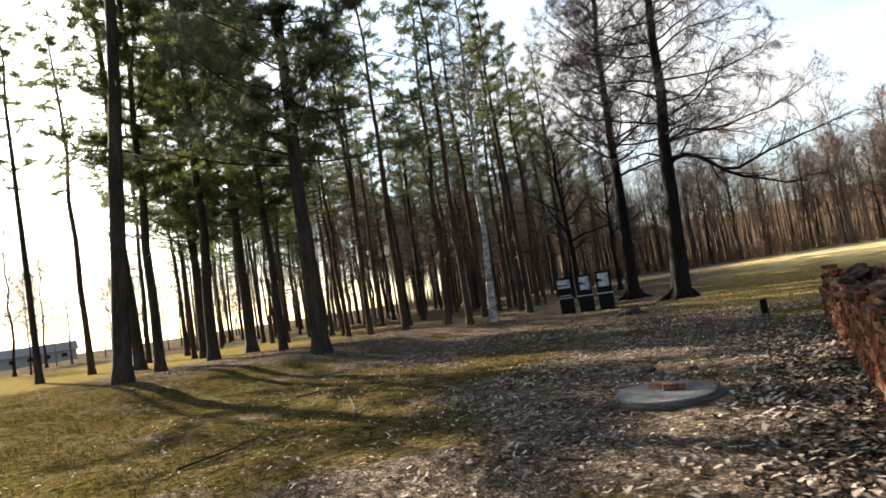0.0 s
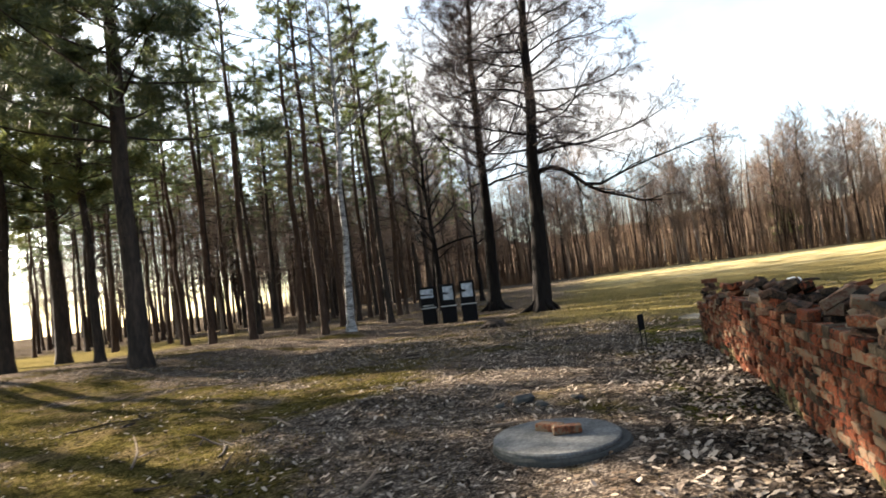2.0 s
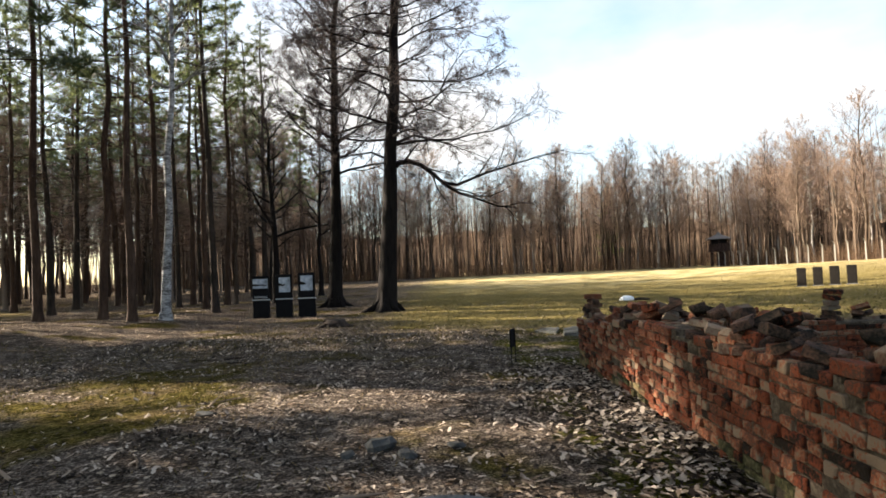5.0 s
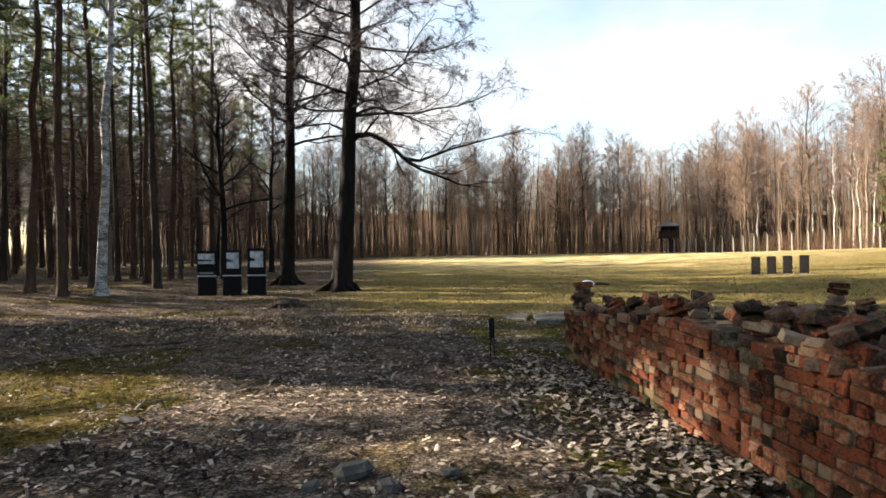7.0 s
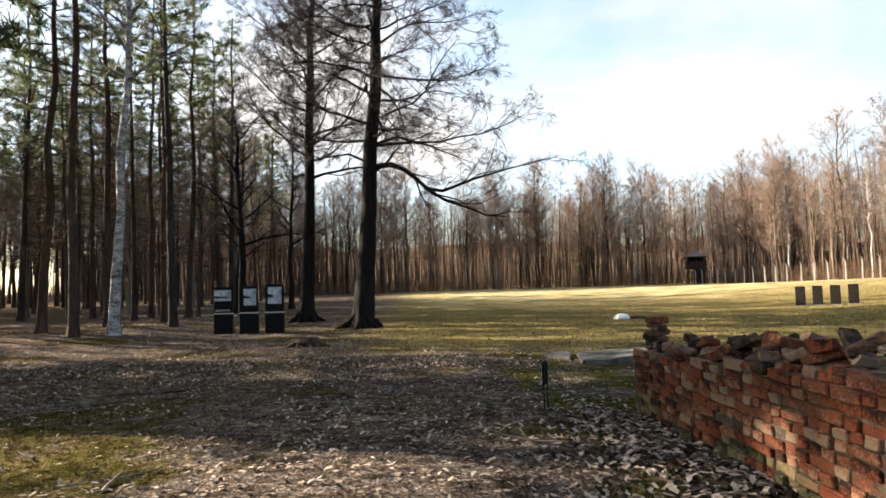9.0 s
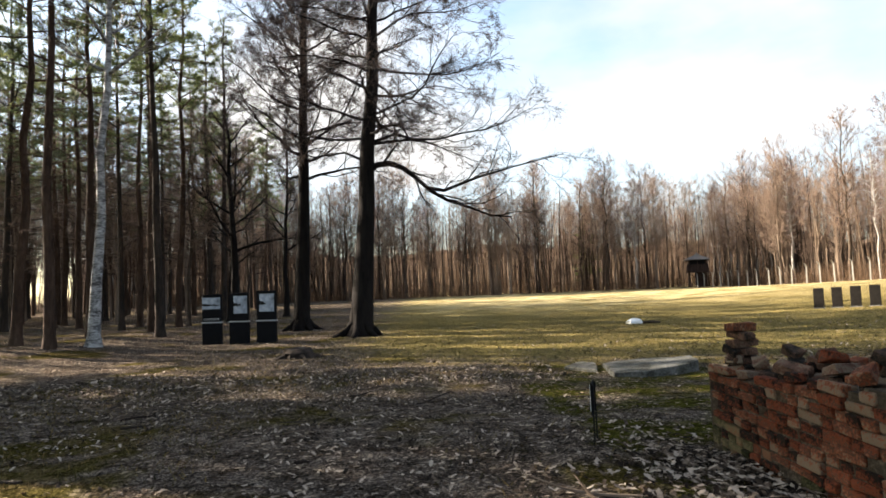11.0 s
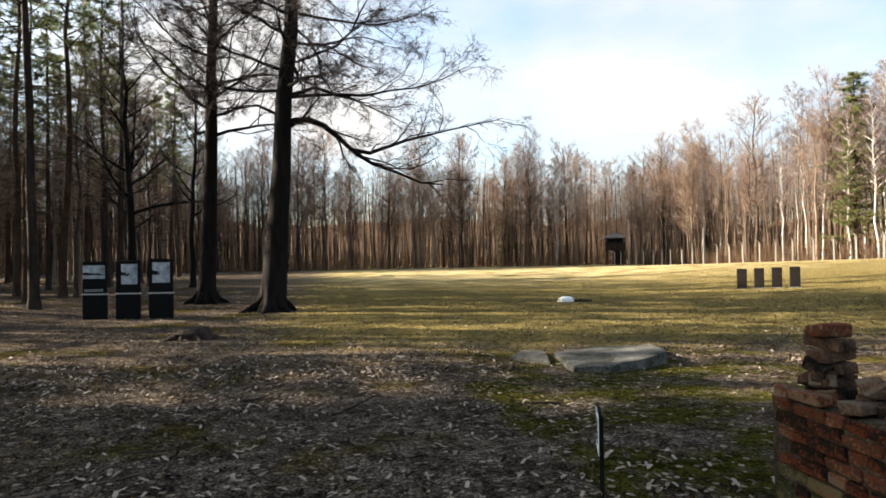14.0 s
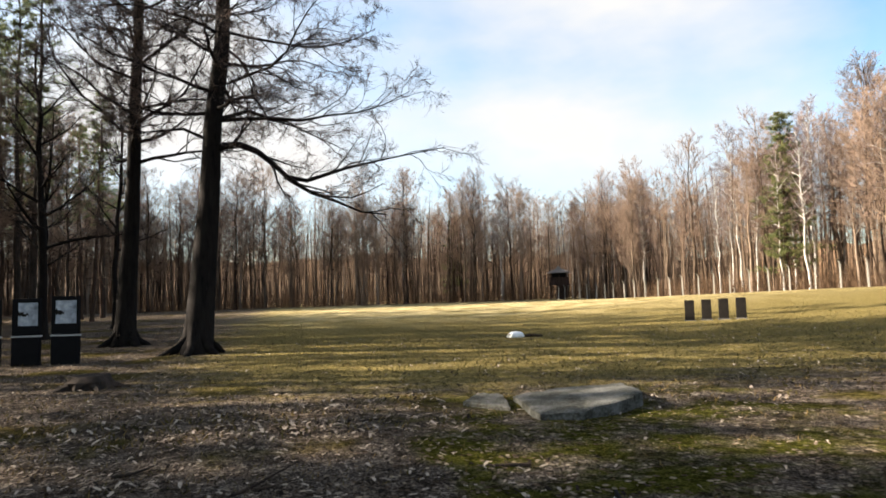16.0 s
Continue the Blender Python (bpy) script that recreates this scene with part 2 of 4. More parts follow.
    parts = n.new("ShaderNodeSeparateColor")
    l.new(cells.outputs["Color"], parts.inputs[0])
    leafy = maths("MULTIPLY", maths("GREATER_THAN", maths("ADD", parts.outputs[0], maths("MULTIPLY", span(mid, 0.35, 0.6), 0.3)), 0.86), maths("LESS_THAN", cells.outputs["Distance"], 0.42))
    leaf_colour = ramp(parts.outputs[1], [(0.0, (0.03, 0.02, 0.013)), (0.5, (0.12, 0.085, 0.058)), (1.0, (0.34, 0.275, 0.20))])
    thin_out = maths("SUBTRACT", 1.0, maths("MAXIMUM", maths("MULTIPLY", ragged, 0.75), maths("MULTIPLY", span(green, 0.53, 0.62), 0.93)))
    base = mixed(maths("MULTIPLY", leafy, thin_out), base, leaf_colour)
    # noise patches that multiply every ground colour darker, for contrast
    mottle = ramp(noise_at(7.0, 6, 0.65), [(0.40, (0.20, 0.20, 0.20)), (0.56, (1.0, 1.0, 1.0))])
    darken = n.new("ShaderNodeMix")
    darken.data_type, darken.blend_type = "RGBA", "MULTIPLY"
    darken.inputs["Factor"].default_value = 0.8
    l.new(base, darken.inputs["A"])
    l.new(mottle, darken.inputs["B"])
    base = darken.outputs["Result"]
    l.new(base, bsdf.inputs["Base Color"])
    b = n.new("ShaderNodeBump")
    b.inputs["Strength"].default_value, b.inputs["Distance"].default_value = 0.9, 0.05
    l.new(maths("ADD", maths("MULTIPLY", fine, 0.5), mid), b.inputs["Height"])
    l.new(b.outputs["Normal"], bsdf.inputs["Normal"])
    return m


M_GROUND = ground_material()


# ---- mesh helpers ----
def mesh_of(name, verts, faces, mat, smooth=False):
    me = bpy.data.meshes.new(name)
    me.from_pydata(verts, [], faces)
    me.materials.append(mat)
    if smooth:
        me.shade_smooth()
    return me


def part(name, me, parent=None, label="", m=None):
    ob = new(name, me)
    ob.parent = parent
    if m is not None:
        ob.matrix_basis = m
    return tagged(ob, label) if label else ob


def thing(name, x, y, z, label, category, group="", rz=0.0):
    ob = new(name)
    ob.matrix_basis = pose(x, y, z, 0, 0, rz)
    return tagged(ob, label, category, group)


def box_mesh(name, sx, sy, sz, mat, bevel=0.008, centre=(0, 0, 0), jitter=0.0, rng=None, segments=1):
    bm = bmesh.new()
    bmesh.ops.create_cube(bm, size=1)
    for v in bm.verts:
        v.co = Vector((v.co.x * sx, v.co.y * sy, v.co.z * sz)) + Vector(centre)
        if jitter:
            v.co += Vector([rng.uniform(-jitter, jitter) for _ in range(3)])
    if bevel:
        bmesh.ops.bevel(bm, geom=bm.edges[:], offset=bevel, segments=segments, affect="EDGES")
    me = bpy.data.meshes.new(name)
    bm.to_mesh(me)
    bm.free()
    me.materials.append(mat)
    return me


def lathe(name, profile, sides, mat, wobble=0.0, rng=None):
    verts, faces = [], []
    for r, z in profile:
        for k in range(sides):
            a = 2 * math.pi * k / sides
            d = 1 + (rng.uniform(-wobble, wobble) if wobble else 0)
            verts.append((r * d * math.cos(a), r * d * math.sin(a), z))
    for i in range(len(profile) - 1):
        for k in range(sides):
            a, b = i * sides + k, i * sides + (k + 1) % sides
            faces.append((a, b, b + sides, a + sides))
    faces.append(tuple(range(sides))[::-1])
    faces.append(tuple((len(profile) - 1) * sides + k for k in range(sides)))
    return mesh_of(name, verts, faces, mat)


class Sticks:
    """Collects tapered tubes and small blades into one mesh."""

    def __init__(self):
        self.v, self.f = [], []

    def tube(self, points, radii, sides=6):
        start = len(self.v)
        for i, p in enumerate(points):
            d = (points[min(i + 1, len(points) - 1)] - points[max(i - 1, 0)]).normalized()
            a = d.orthogonal().normalized() if abs(d.z) < 0.95 else Vector((1, 0, 0)).cross(d).normalized()
            b = d.cross(a)
            for k in range(sides):
                t = 2 * math.pi * k / sides
                self.v.append(p + (a * math.cos(t) + b * math.sin(t)) * radii[i])
        for i in range(len(points) - 1):
            for k in range(sides):
                q, r = start + i * sides + k, start + i * sides + (k + 1) % sides
                self.f.append((q, r, r + sides, q + sides))

    def spike(self, p, q, r):
        d = (q - p).normalized()
        a = d.orthogonal().normalized()
        b = d.cross(a)
        i = len(self.v)
        self.v += [p + a * r, p + (b * 0.87 - a * 0.5) * r, p - (b * 0.87 + a * 0.5) * r, q]
        self.f += [(i, i + 1, i + 3), (i + 1, i + 2, i + 3), (i + 2, i, i + 3)]

    def blade(self, p, q, side):
        i = len(self.v)
        self.v += [p - side, p + side, q]
        self.f.append((i, i + 1, i + 2))

    def mesh(self, name, mat, smooth=False):
        return mesh_of(name, self.v, self.f, mat, smooth)


# ---- ground ----
def lerp_step(v, a, b):
    t = min(1.0, max(0.0, (v - a) / (b - a)))
    return t * t * (3 - 2 * t)


def land(x, y):
    """Height of the ground: a shallow dip ahead, a low rise under the pines, small unevenness."""
    d = max(y - 3.0, 0.0)
    z = -0.5 * (1 - math.exp(-((d / 16) ** 2))) + 0.5 * min(1.0, max(0.0, (y - 35) / 60))
    z += 0.45 * lerp_step(-x, 9.6, 15.5) * lerp_step(y, 60, 10)
    z += 0.05 * lerp_step(x, 0.8, 2.0) * lerp_step(y, 9, 6)
    z += 1.5 * lerp_step(x, 12, 48) * min(1.0, max(0.0, (96 - y) / 47))
    near = 1.0 / (1.0 + (max(0.0, math.hypot(x, y - 4) - 6) / 10) ** 2)
    z += noise.noise(Vector((x * 0.55, y * 0.55, 0))) * 0.07 * near + noise.noise(Vector((x * 1.9, y * 1.9, 3))) * 0.018 * near
    z += lerp_step(-x, 1.2, 3.5) * near * (0.05 * noise.noise(Vector((x * 1.05, y * 0.9, 7))) + 0.03 * noise.noise(Vector((x * 3.1, y * 3.1, 11))))
    return z


def build_ground():
    def axis(count, reach, centre, dense):
        out = []
        for i in range(count + 1):
            u = 2 * i / count - 1
            out.append(centre + math.copysign(dense * abs(u) + (reach - dense) * abs(u) ** 4, u))
        return out

    xs, ys = axis(230, 900, 0, 26), axis(250, 900, 8, 30)
    verts = [(x, y, land(x, y)) for y in ys for x in xs]
    w = len(xs)
    faces = [(j * w + i, j * w + i + 1, (j + 1) * w + i + 1, (j + 1) * w + i) for j in range(len(ys) - 1) for i in range(w - 1)]
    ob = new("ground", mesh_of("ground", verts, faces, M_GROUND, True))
    return tagged(ob, "mossy ground with bare soil, leaf litter and spring meadow", "ground", kind="structure")


ground = build_ground()


# ---- trees ----
def bent(rng, start, way, length, steps, wander, lift):
    pts, d = [start.copy()], way.normalized()
    for _ in range(steps):
        d = (d + Vector((rng.uniform(-1, 1), rng.uniform(-1, 1), rng.uniform(-1, 1))) * wander + Vector((0, 0, lift))).normalized()
        pts.append(pts[-1] + d * (length / steps))
    return pts


def bare_tree_meshes(name, seed, height, girth, first_limb, limbs, spread, bark, twig, lean=(0, 0), detail=3, droop=0.0, fork=0.0, thin=1.0, sway=0.012, extra=(), wavy=0.17, domed=False):
    """Trunk with limbs, and a crown of twigs. extra: limbs of their own as (thickness, reach, points from the trunk outwards)."""
    rng = random.Random(seed)
    wood, fine = Sticks(), Sticks()
    n = 9
    pts = [Vector((lean[0] * i / n + rng.uniform(-1, 1) * sway * height * (i > 1), lean[1] * i / n + rng.uniform(-1, 1) * sway * height * (i > 1), height * i / n - 0.12 * (i == 0))) for i in range(n + 1)]
    flare = [1.95, 1.02] + [1 - 0.85 * (i / n) ** 1.1 for i in range(2, n + 1)]
    pts.insert(1, pts[0].lerp(pts[1], 0.22))
    flare.insert(1, 1.2)
    wood.tube(pts, [girth * f for f in flare], 9 if detail > 2 else 6)

    if detail > 3:
        for k in range(7):
            a = k * 0.9 + rng.uniform(-0.25, 0.25)
            d = Vector((math.cos(a), math.sin(a), 0)) * girth
            wood.tube([d * 0.55 + Vector((0, 0, 1.5)), d * 0.85 + Vector((0, 0, 0.6)), d * 1.5 + Vector((0, 0, 0.2)), d * rng.uniform(2.4, 3.4) + Vector((0, 0, -0.08))], [girth * 0.3, girth * 0.42, girth * 0.40, girth * 0.16], 6)

    def trunk_at(z):
        for a, b in zip(pts, pts[1:]):
            if a.z <= z <= b.z:
                return a.lerp(b, (z - a.z) / (b.z - a.z))
        return pts[-1]

    def twigs_along(line, count, reach, lift):
        for _ in range(count):
            i = rng.randrange(max(1, len(line) // 3), len(line) - 1) if len(line) > 3 else rng.randrange(len(line) - 1)
            p = line[i].lerp(line[i + 1], rng.random())
            d = (line[i + 1] - line[i]).normalized()
            away = (d * rng.uniform(0.5, 1.1) + Vector((rng.uniform(-1, 1), rng.uniform(-1, 1), rng.uniform(-0.7, 1) + lift)) * 0.8).normalized()
            size = reach * rng.uniform(0.4, 1.1)
            q = p + away * size
            fine.spike(p, q, 0.007 if detail > 2 else 0.018)
            if detail > 1:
                for _ in range(2 if detail < 3 else 1):
                    s = p.lerp(q, rng.uniform(0.3, 0.8))
                    e = s + (away + Vector((rng.uniform(-1, 1), rng.uniform(-1, 1), rng.uniform(-0.8, 0.6))) * 0.9).normalized() * size * rng.uniform(0.3, 0.6)
                    fine.spike(s, e, 0.0055 if detail > 2 else 0.013)

    def limb(start, way, length, thick, level, lift, line=None):
        steps = (7 if level == 0 else 4) if line is None else len(line) - 1
        line = line or bent(rng, start, way, length, steps, wavy + 0.06 * level, lift)
        wood.tube(line, [thick * (1 - 0.88 * i / steps) + 0.003 for i in range(steps + 1)], 5 if level == 0 else 3)
        if level >= detail - 1:
            twigs_along(line, 6, 0.7 * length + 0.25, lift - droop)
            return
        count = (rng.randint(8, 10) if level == 0 else rng.randint(3, 4)) if detail > 2 else rng.randint(5, 6)
        for k in range(count):
            at = 1 + (steps - 1) * (k + rng.random()) / count
            i = min(steps - 1, int(at))
            d = (line[i + 1] - line[i]).normalized()
            turn = Vector((rng.uniform(-1, 1), rng.uniform(-1, 1), rng.uniform(-0.55, 0.75)))
            limb(line[i].lerp(line[i + 1], at - i), d * 0.9 + turn * 0.8, length * rng.uniform(0.34, 0.62) * (1 - 0.4 * at / steps), thick * (1 - 0.8 * at / steps) * 0.55, level + 1, lift * 0.5 - droop)
        twigs_along(line, 5, 0.16 * length + 0.3, -droop)

    for k in range(limbs):
        f = (k + rng.random()) / limbs
        z = height * (first_limb + (0.98 - first_limb) * f)
        heading = k * 2.4 + rng.uniform(-0.5, 0.5)
        reach = spread * (0.25 + 0.62 * math.sin(math.pi * (0.10 + 0.84 * f)) if domed else 1 - 0.62 * f) * rng.uniform(0.7, 1.1)
        rise = 0.12 + 0.75 * f + fork
        limb(trunk_at(z), Vector((math.cos(heading), math.sin(heading), rise)), reach, thin * girth * (0.42 - 0.26 * f), 0, 0.05 - droop)
    for thick, reach, *line in extra:
        limb(None, None, reach, thick, 0, 0.0, [trunk_at(line[0][2]) + Vector((p[0], p[1], 0)) + Vector((0, 0, p[2] - line[0][2])) for p in line])
    return wood.mesh(name + "_trunk", bark, True), fine.mesh(name + "_crown", twig)


def pine_meshes(name, seed, height, girth, crown_from, spread, bark, needle, lean=(0, 0), limbs=34, clumps=6, blades=12, dead=6, tufts=1.0):
    rng = random.Random(seed)
    wood, fine = Sticks(), Sticks()
    n = 8
    pts = [Vector((lean[0] * i / n + rng.uniform(-1, 1) * 0.006 * height * (i > 1), lean[1] * i / n + rng.uniform(-1, 1) * 0.006 * height * (i > 1), height * i / n - 0.12 * (i == 0))) for i in range(n + 1)]
    radii = [girth * 1.45] + [girth * (1 - 0.8 * i / n) for i in range(1, n + 1)]
    pts.insert(1, pts[0].lerp(pts[1], 0.2))
    radii.insert(1, girth * 1.06)
    wood.tube(pts, radii, 8)

    def trunk_at(z):
        for a, b in zip(pts, pts[1:]):
            if a.z <= z <= b.z:
                return a.lerp(b, (z - a.z) / (b.z - a.z))
        return pts[-1]

    def tuft(p, size):
        for _ in range(blades):
            d = Vector((rng.gauss(0, 1), rng.gauss(0, 1), rng.gauss(0.25, 0.7))).normalized()
            s = d.orthogonal().normalized() * size * rng.uniform(0.04, 0.08)
            fine.blade(p + d * size * rng.uniform(0, 0.25), p + d * size * rng.uniform(0.7, 1.2), s)

    for k in range(limbs):
        f = (k + rng.random()) / limbs
        z = height * (crown_from + (0.99 - crown_from) * f)
        heading = k * 2.4 + rng.uniform(-0.4, 0.4)
        reach = spread * (1.05 - 0.7 * f) * rng.uniform(0.35, 1.2)
        way = Vector((math.cos(heading), math.sin(heading), rng.uniform(-0.25, 0.45) + 0.5 * f))
        line = bent(rng, trunk_at(z), way, reach, 4, 0.14, 0.05)
        wood.tube(line, [0.05 * (1 - 0.6 * f) * (1 - 0.8 * i / 4) + 0.006 for i in range(5)], 3)
        for _ in range(clumps):
            i = rng.choice((1, 2, 2, 3, 3, 3))
            base = line[i].lerp(line[i + 1], rng.random())
            tip = base + Vector((rng.uniform(-1, 1), rng.uniform(-1, 1), rng.uniform(-0.25, 0.5))) * reach * 0.3
            fine.spike(base, tip, 0.014)
            tuft(tip, rng.uniform(0.28, 0.5) * tufts)
            tuft(base.lerp(tip, 0.55), rng.uniform(0.22, 0.4) * tufts)
    fine_dead = []
    for k in range(dead):
        z = height * rng.uniform(0.16, crown_from)
        a = rng.uniform(0, 6.28)
        line = bent(rng, trunk_at(z), Vector((math.cos(a), math.sin(a), rng.uniform(-0.3, 0.2))), rng.uniform(0.6, 2.2), 3, 0.2, -0.04)
        wood.tube(line, [0.022, 0.016, 0.010, 0.004], 3)
        for _ in range(5):
            p = line[rng.randrange(1, 3)]
            fine_dead.append((p, p + Vector((rng.uniform(-1, 1), rng.uniform(-1, 1), rng.uniform(-0.8, 0.4))) * 0.55))
    for p, q in fine_dead:
        wood.spike(p, q, 0.007)
    return wood.mesh(name + "_trunk", bark, True), fine.mesh(name + "_crown", needle)


def tree(kind, meshes, x, y, label, group="", rz=0.0, scale=1.0, tilt=(0, 0)):
    ob = new(kind)
    ob.matrix_basis = pose(x, y, land(x, y), tilt[0], tilt[1], 0) @ pose(0, 0, 0, 0, 0, rz) @ Matrix.Diagonal((scale, scale, scale, 1))
    tagged(ob, label, "tree", group)
    part("trunk", meshes[0], ob)
    part("crown", meshes[1], ob)
    return ob


# the two large bare trees at the meadow's edge
OAK_LABEL = "large bare oak with dark bark"
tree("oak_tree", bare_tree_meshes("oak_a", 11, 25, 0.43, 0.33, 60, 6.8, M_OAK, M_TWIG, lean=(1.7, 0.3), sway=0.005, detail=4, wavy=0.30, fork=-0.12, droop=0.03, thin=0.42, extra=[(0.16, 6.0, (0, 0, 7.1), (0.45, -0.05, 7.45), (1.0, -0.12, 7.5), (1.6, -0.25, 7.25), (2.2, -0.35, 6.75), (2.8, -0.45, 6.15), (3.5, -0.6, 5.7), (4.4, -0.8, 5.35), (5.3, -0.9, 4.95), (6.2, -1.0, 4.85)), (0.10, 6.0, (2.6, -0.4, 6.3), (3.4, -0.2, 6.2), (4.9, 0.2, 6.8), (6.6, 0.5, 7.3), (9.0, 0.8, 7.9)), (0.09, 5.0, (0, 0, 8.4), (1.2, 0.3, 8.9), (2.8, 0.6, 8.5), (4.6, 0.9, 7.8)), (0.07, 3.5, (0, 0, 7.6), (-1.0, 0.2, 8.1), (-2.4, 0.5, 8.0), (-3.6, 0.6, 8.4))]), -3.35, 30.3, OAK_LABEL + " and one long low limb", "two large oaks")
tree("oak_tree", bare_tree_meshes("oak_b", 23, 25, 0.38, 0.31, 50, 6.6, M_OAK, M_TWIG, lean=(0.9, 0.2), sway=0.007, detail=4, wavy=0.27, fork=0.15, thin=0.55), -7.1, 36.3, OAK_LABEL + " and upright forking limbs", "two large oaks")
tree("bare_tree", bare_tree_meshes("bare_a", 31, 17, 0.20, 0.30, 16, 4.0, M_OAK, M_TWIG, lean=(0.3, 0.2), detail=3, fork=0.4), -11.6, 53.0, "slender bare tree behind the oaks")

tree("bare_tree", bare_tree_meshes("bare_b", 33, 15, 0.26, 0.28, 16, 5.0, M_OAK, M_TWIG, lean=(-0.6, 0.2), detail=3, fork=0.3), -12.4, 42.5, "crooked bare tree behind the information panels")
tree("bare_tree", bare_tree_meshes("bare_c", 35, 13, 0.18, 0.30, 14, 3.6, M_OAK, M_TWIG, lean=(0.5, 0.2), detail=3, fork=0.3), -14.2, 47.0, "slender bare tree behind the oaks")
# birch and pines of the grove
tree("birch_tree", bare_tree_meshes("birch_near", 5, 22, 0.19, 0.45, 20, 3.4, M_BIRCH, M_TWIG, lean=(0.9, 0.2), sway=0.004, detail=3, fork=0.3), -12.9, 26.8, "tall white-barked birch at the edge of the pines")
PINES = [pine_meshes("pine_%d" % i, 40 + i, 21 + i % 3, 0.19 + 0.02 * (i % 2), 0.48 + 0.07 * (i % 3), 3.5, M_PINE if i % 2 else M_PINE_RED, M_NEEDLE, lean=(0.7 - 0.35 * i, 0.2), limbs=27, clumps=6, blades=17, dead=60) for i in range(5)]
BIG_PINES = [pine_meshes("big_pine_%d" % i, 60 + i, 24, 0.33, 0.28, 5.2, M_PINE, M_NEEDLE if i else M_NEEDLE_LIT, lean=(0.5 * (1 - i), 0), limbs=76, clumps=15, blades=30, dead=22, tufts=1.3) for i in range(2)]
PINE_LABEL = "tall dark pine with a bare trunk and high crown"
# the last five are extra pines, mostly unseen, added to shade path and wall
NEAR_PINES = [(-16.6, 7.2, 2, 0.0), (-13.8, 13.2, 1, 2.0), (-23.5, 16.6, 2, 1.0), (-27.2, 15.2, 3, 4.0), (-20.5, 11.4, 4, 1.0), (-20.5, 18.3, 4, 3.0), (-21.0, -2.5, 0, 3.0), (-31.0, 22.4, 0, 2.4), (-26.5, 22.0, 1, 0.7)]
BIG_PINES += [pine_meshes("high_pine_%d" % i, 70 + i, 25, 0.27, 0.58, 4.2, M_PINE, M_NEEDLE, lean=(0.4, 0.5 * i), limbs=34, clumps=9, blades=20, dead=40) for i in range(2)]
# slim pine for the two added shade casters
BIG_PINES.append(pine_meshes("slim_shade_pine", 77, 20, 0.20, 0.34, 2.9, M_PINE, M_NEEDLE_LIT, lean=(0.3, 0.2), limbs=58, clumps=10, blades=26, dead=40, tufts=1.15))
for x, y, i, rz in NEAR_PINES:
    tree("pine_tree", BIG_PINES[i], x, y, "thick old pine with dark plated bark and spreading crown, some added to cast shade", "large pines", rz * 57, tilt=(-3.2, 1.4) if y == 7.2 else (0, 0))
grove = [(-22.9, 44.0, 0), (-12.9, 32.6, 1), (-15.0, 36.5, 2), (-19.7, 47.0, 3), (-15.5, 41.3, 4)]
rng = random.Random(7)
tries = 0
while len(grove) < 120 and tries < 6000:
    tries += 1
    x, y = rng.uniform(-75, -10), rng.uniform(12, 82)
    if y < 23 - (x + 16) * 0.50 or x > -13 - (y - 30) * 0.10:
        continue
    if any(math.hypot(x - g[0], y - g[1]) < 2.3 for g in grove) or any(math.hypot(x - g[0], y - g[1]) < 3.0 for g in NEAR_PINES):
        continue
    grove.append((x, y, rng.randrange(5)))
# looser pines towards the road, added so that their shadows cross the path and wall
for k, (x, y) in enumerate(((-34, 24), (-43, 27), (-36, 31), (-46, 33), (-49, 30), (-35, 17.5), (-33, 13.5))):
    grove.append((x, y, k % 5))
for x, y, i in grove:
    tree("pine_tree", PINES[i], x, y, PINE_LABEL, "pine grove", rng.uniform(0, 360), rng.uniform(0.85, 1.08))

# woods round the meadow
BARE = [bare_tree_meshes("wood_%d" % i, 80 + i, 18 + i, 0.15 + 0.02 * i, 0.30, 34 + i, 4.8, M_BARK_GREY, M_TWIG_WOOD, lean=(0.4 - 0.2 * i, 0.3), detail=2, fork=0.35, thin=0.7, wavy=0.22, domed=True) for i in range(5)]
BROAD = [bare_tree_meshes("broad_%d" % i, 180 + i, 17 + 2 * i, 0.24, 0.26, 22, 6.4, M_BARK_GREY, M_TWIG_WOOD, lean=(0.6 - 0.6 * i, 0.2), detail=3, fork=0.55, thin=0.75, wavy=0.24, domed=True) for i in range(3)]
BIRCHES = [bare_tree_meshes("far_birch_%d" % i, 95 + i, 19 + i, 0.15, 0.40, 34, 3.0, M_BARK_PALE, M_TWIG_RED, lean=(0.8 - i, 0.2), detail=2, fork=0.5, droop=0.05, domed=True) for i in range(3)]
rng = random.Random(19)


def wood_depth(x, y):
    """How far a place lies behind the edge of the woods; below 0 in the meadow."""
    return max(x - 52.5, y - (101 + 0.14 * (x + 30)))


def wood_places(count, seed, least, reach):
    r, out = random.Random(seed), []
    while len(out) < count:
        x, y = r.uniform(-70, 135), r.uniform(4, 210)
        d = wood_depth(x, y)
        if math.hypot(x - 47.5, y - 113) < 5.5 or abs(x - 46.0) < 5 and 105 < y < 113:
            continue
        if d > least and r.random() < math.exp(-(d - least) / reach):
            out.append((x, y))
    return out


BARE_LABEL, BIRCH_LABEL = "thin leafless tree in the brown woods", "slender leafless birch with pale trunk in the woods"
for x, y in wood_places(300, 19, 0.0, 9.0):
    pale = rng.random() < (0.33 if x > 35 else 0.10)
    broad = not pale and rng.random() < 0.22
    tree("birch_tree" if pale else "bare_tree", rng.choice(BIRCHES if pale else BROAD if broad else BARE), x, y, BIRCH_LABEL if pale else BARE_LABEL, "woods round the meadow", rng.uniform(0, 360), rng.uniform(0.72, 1.1))


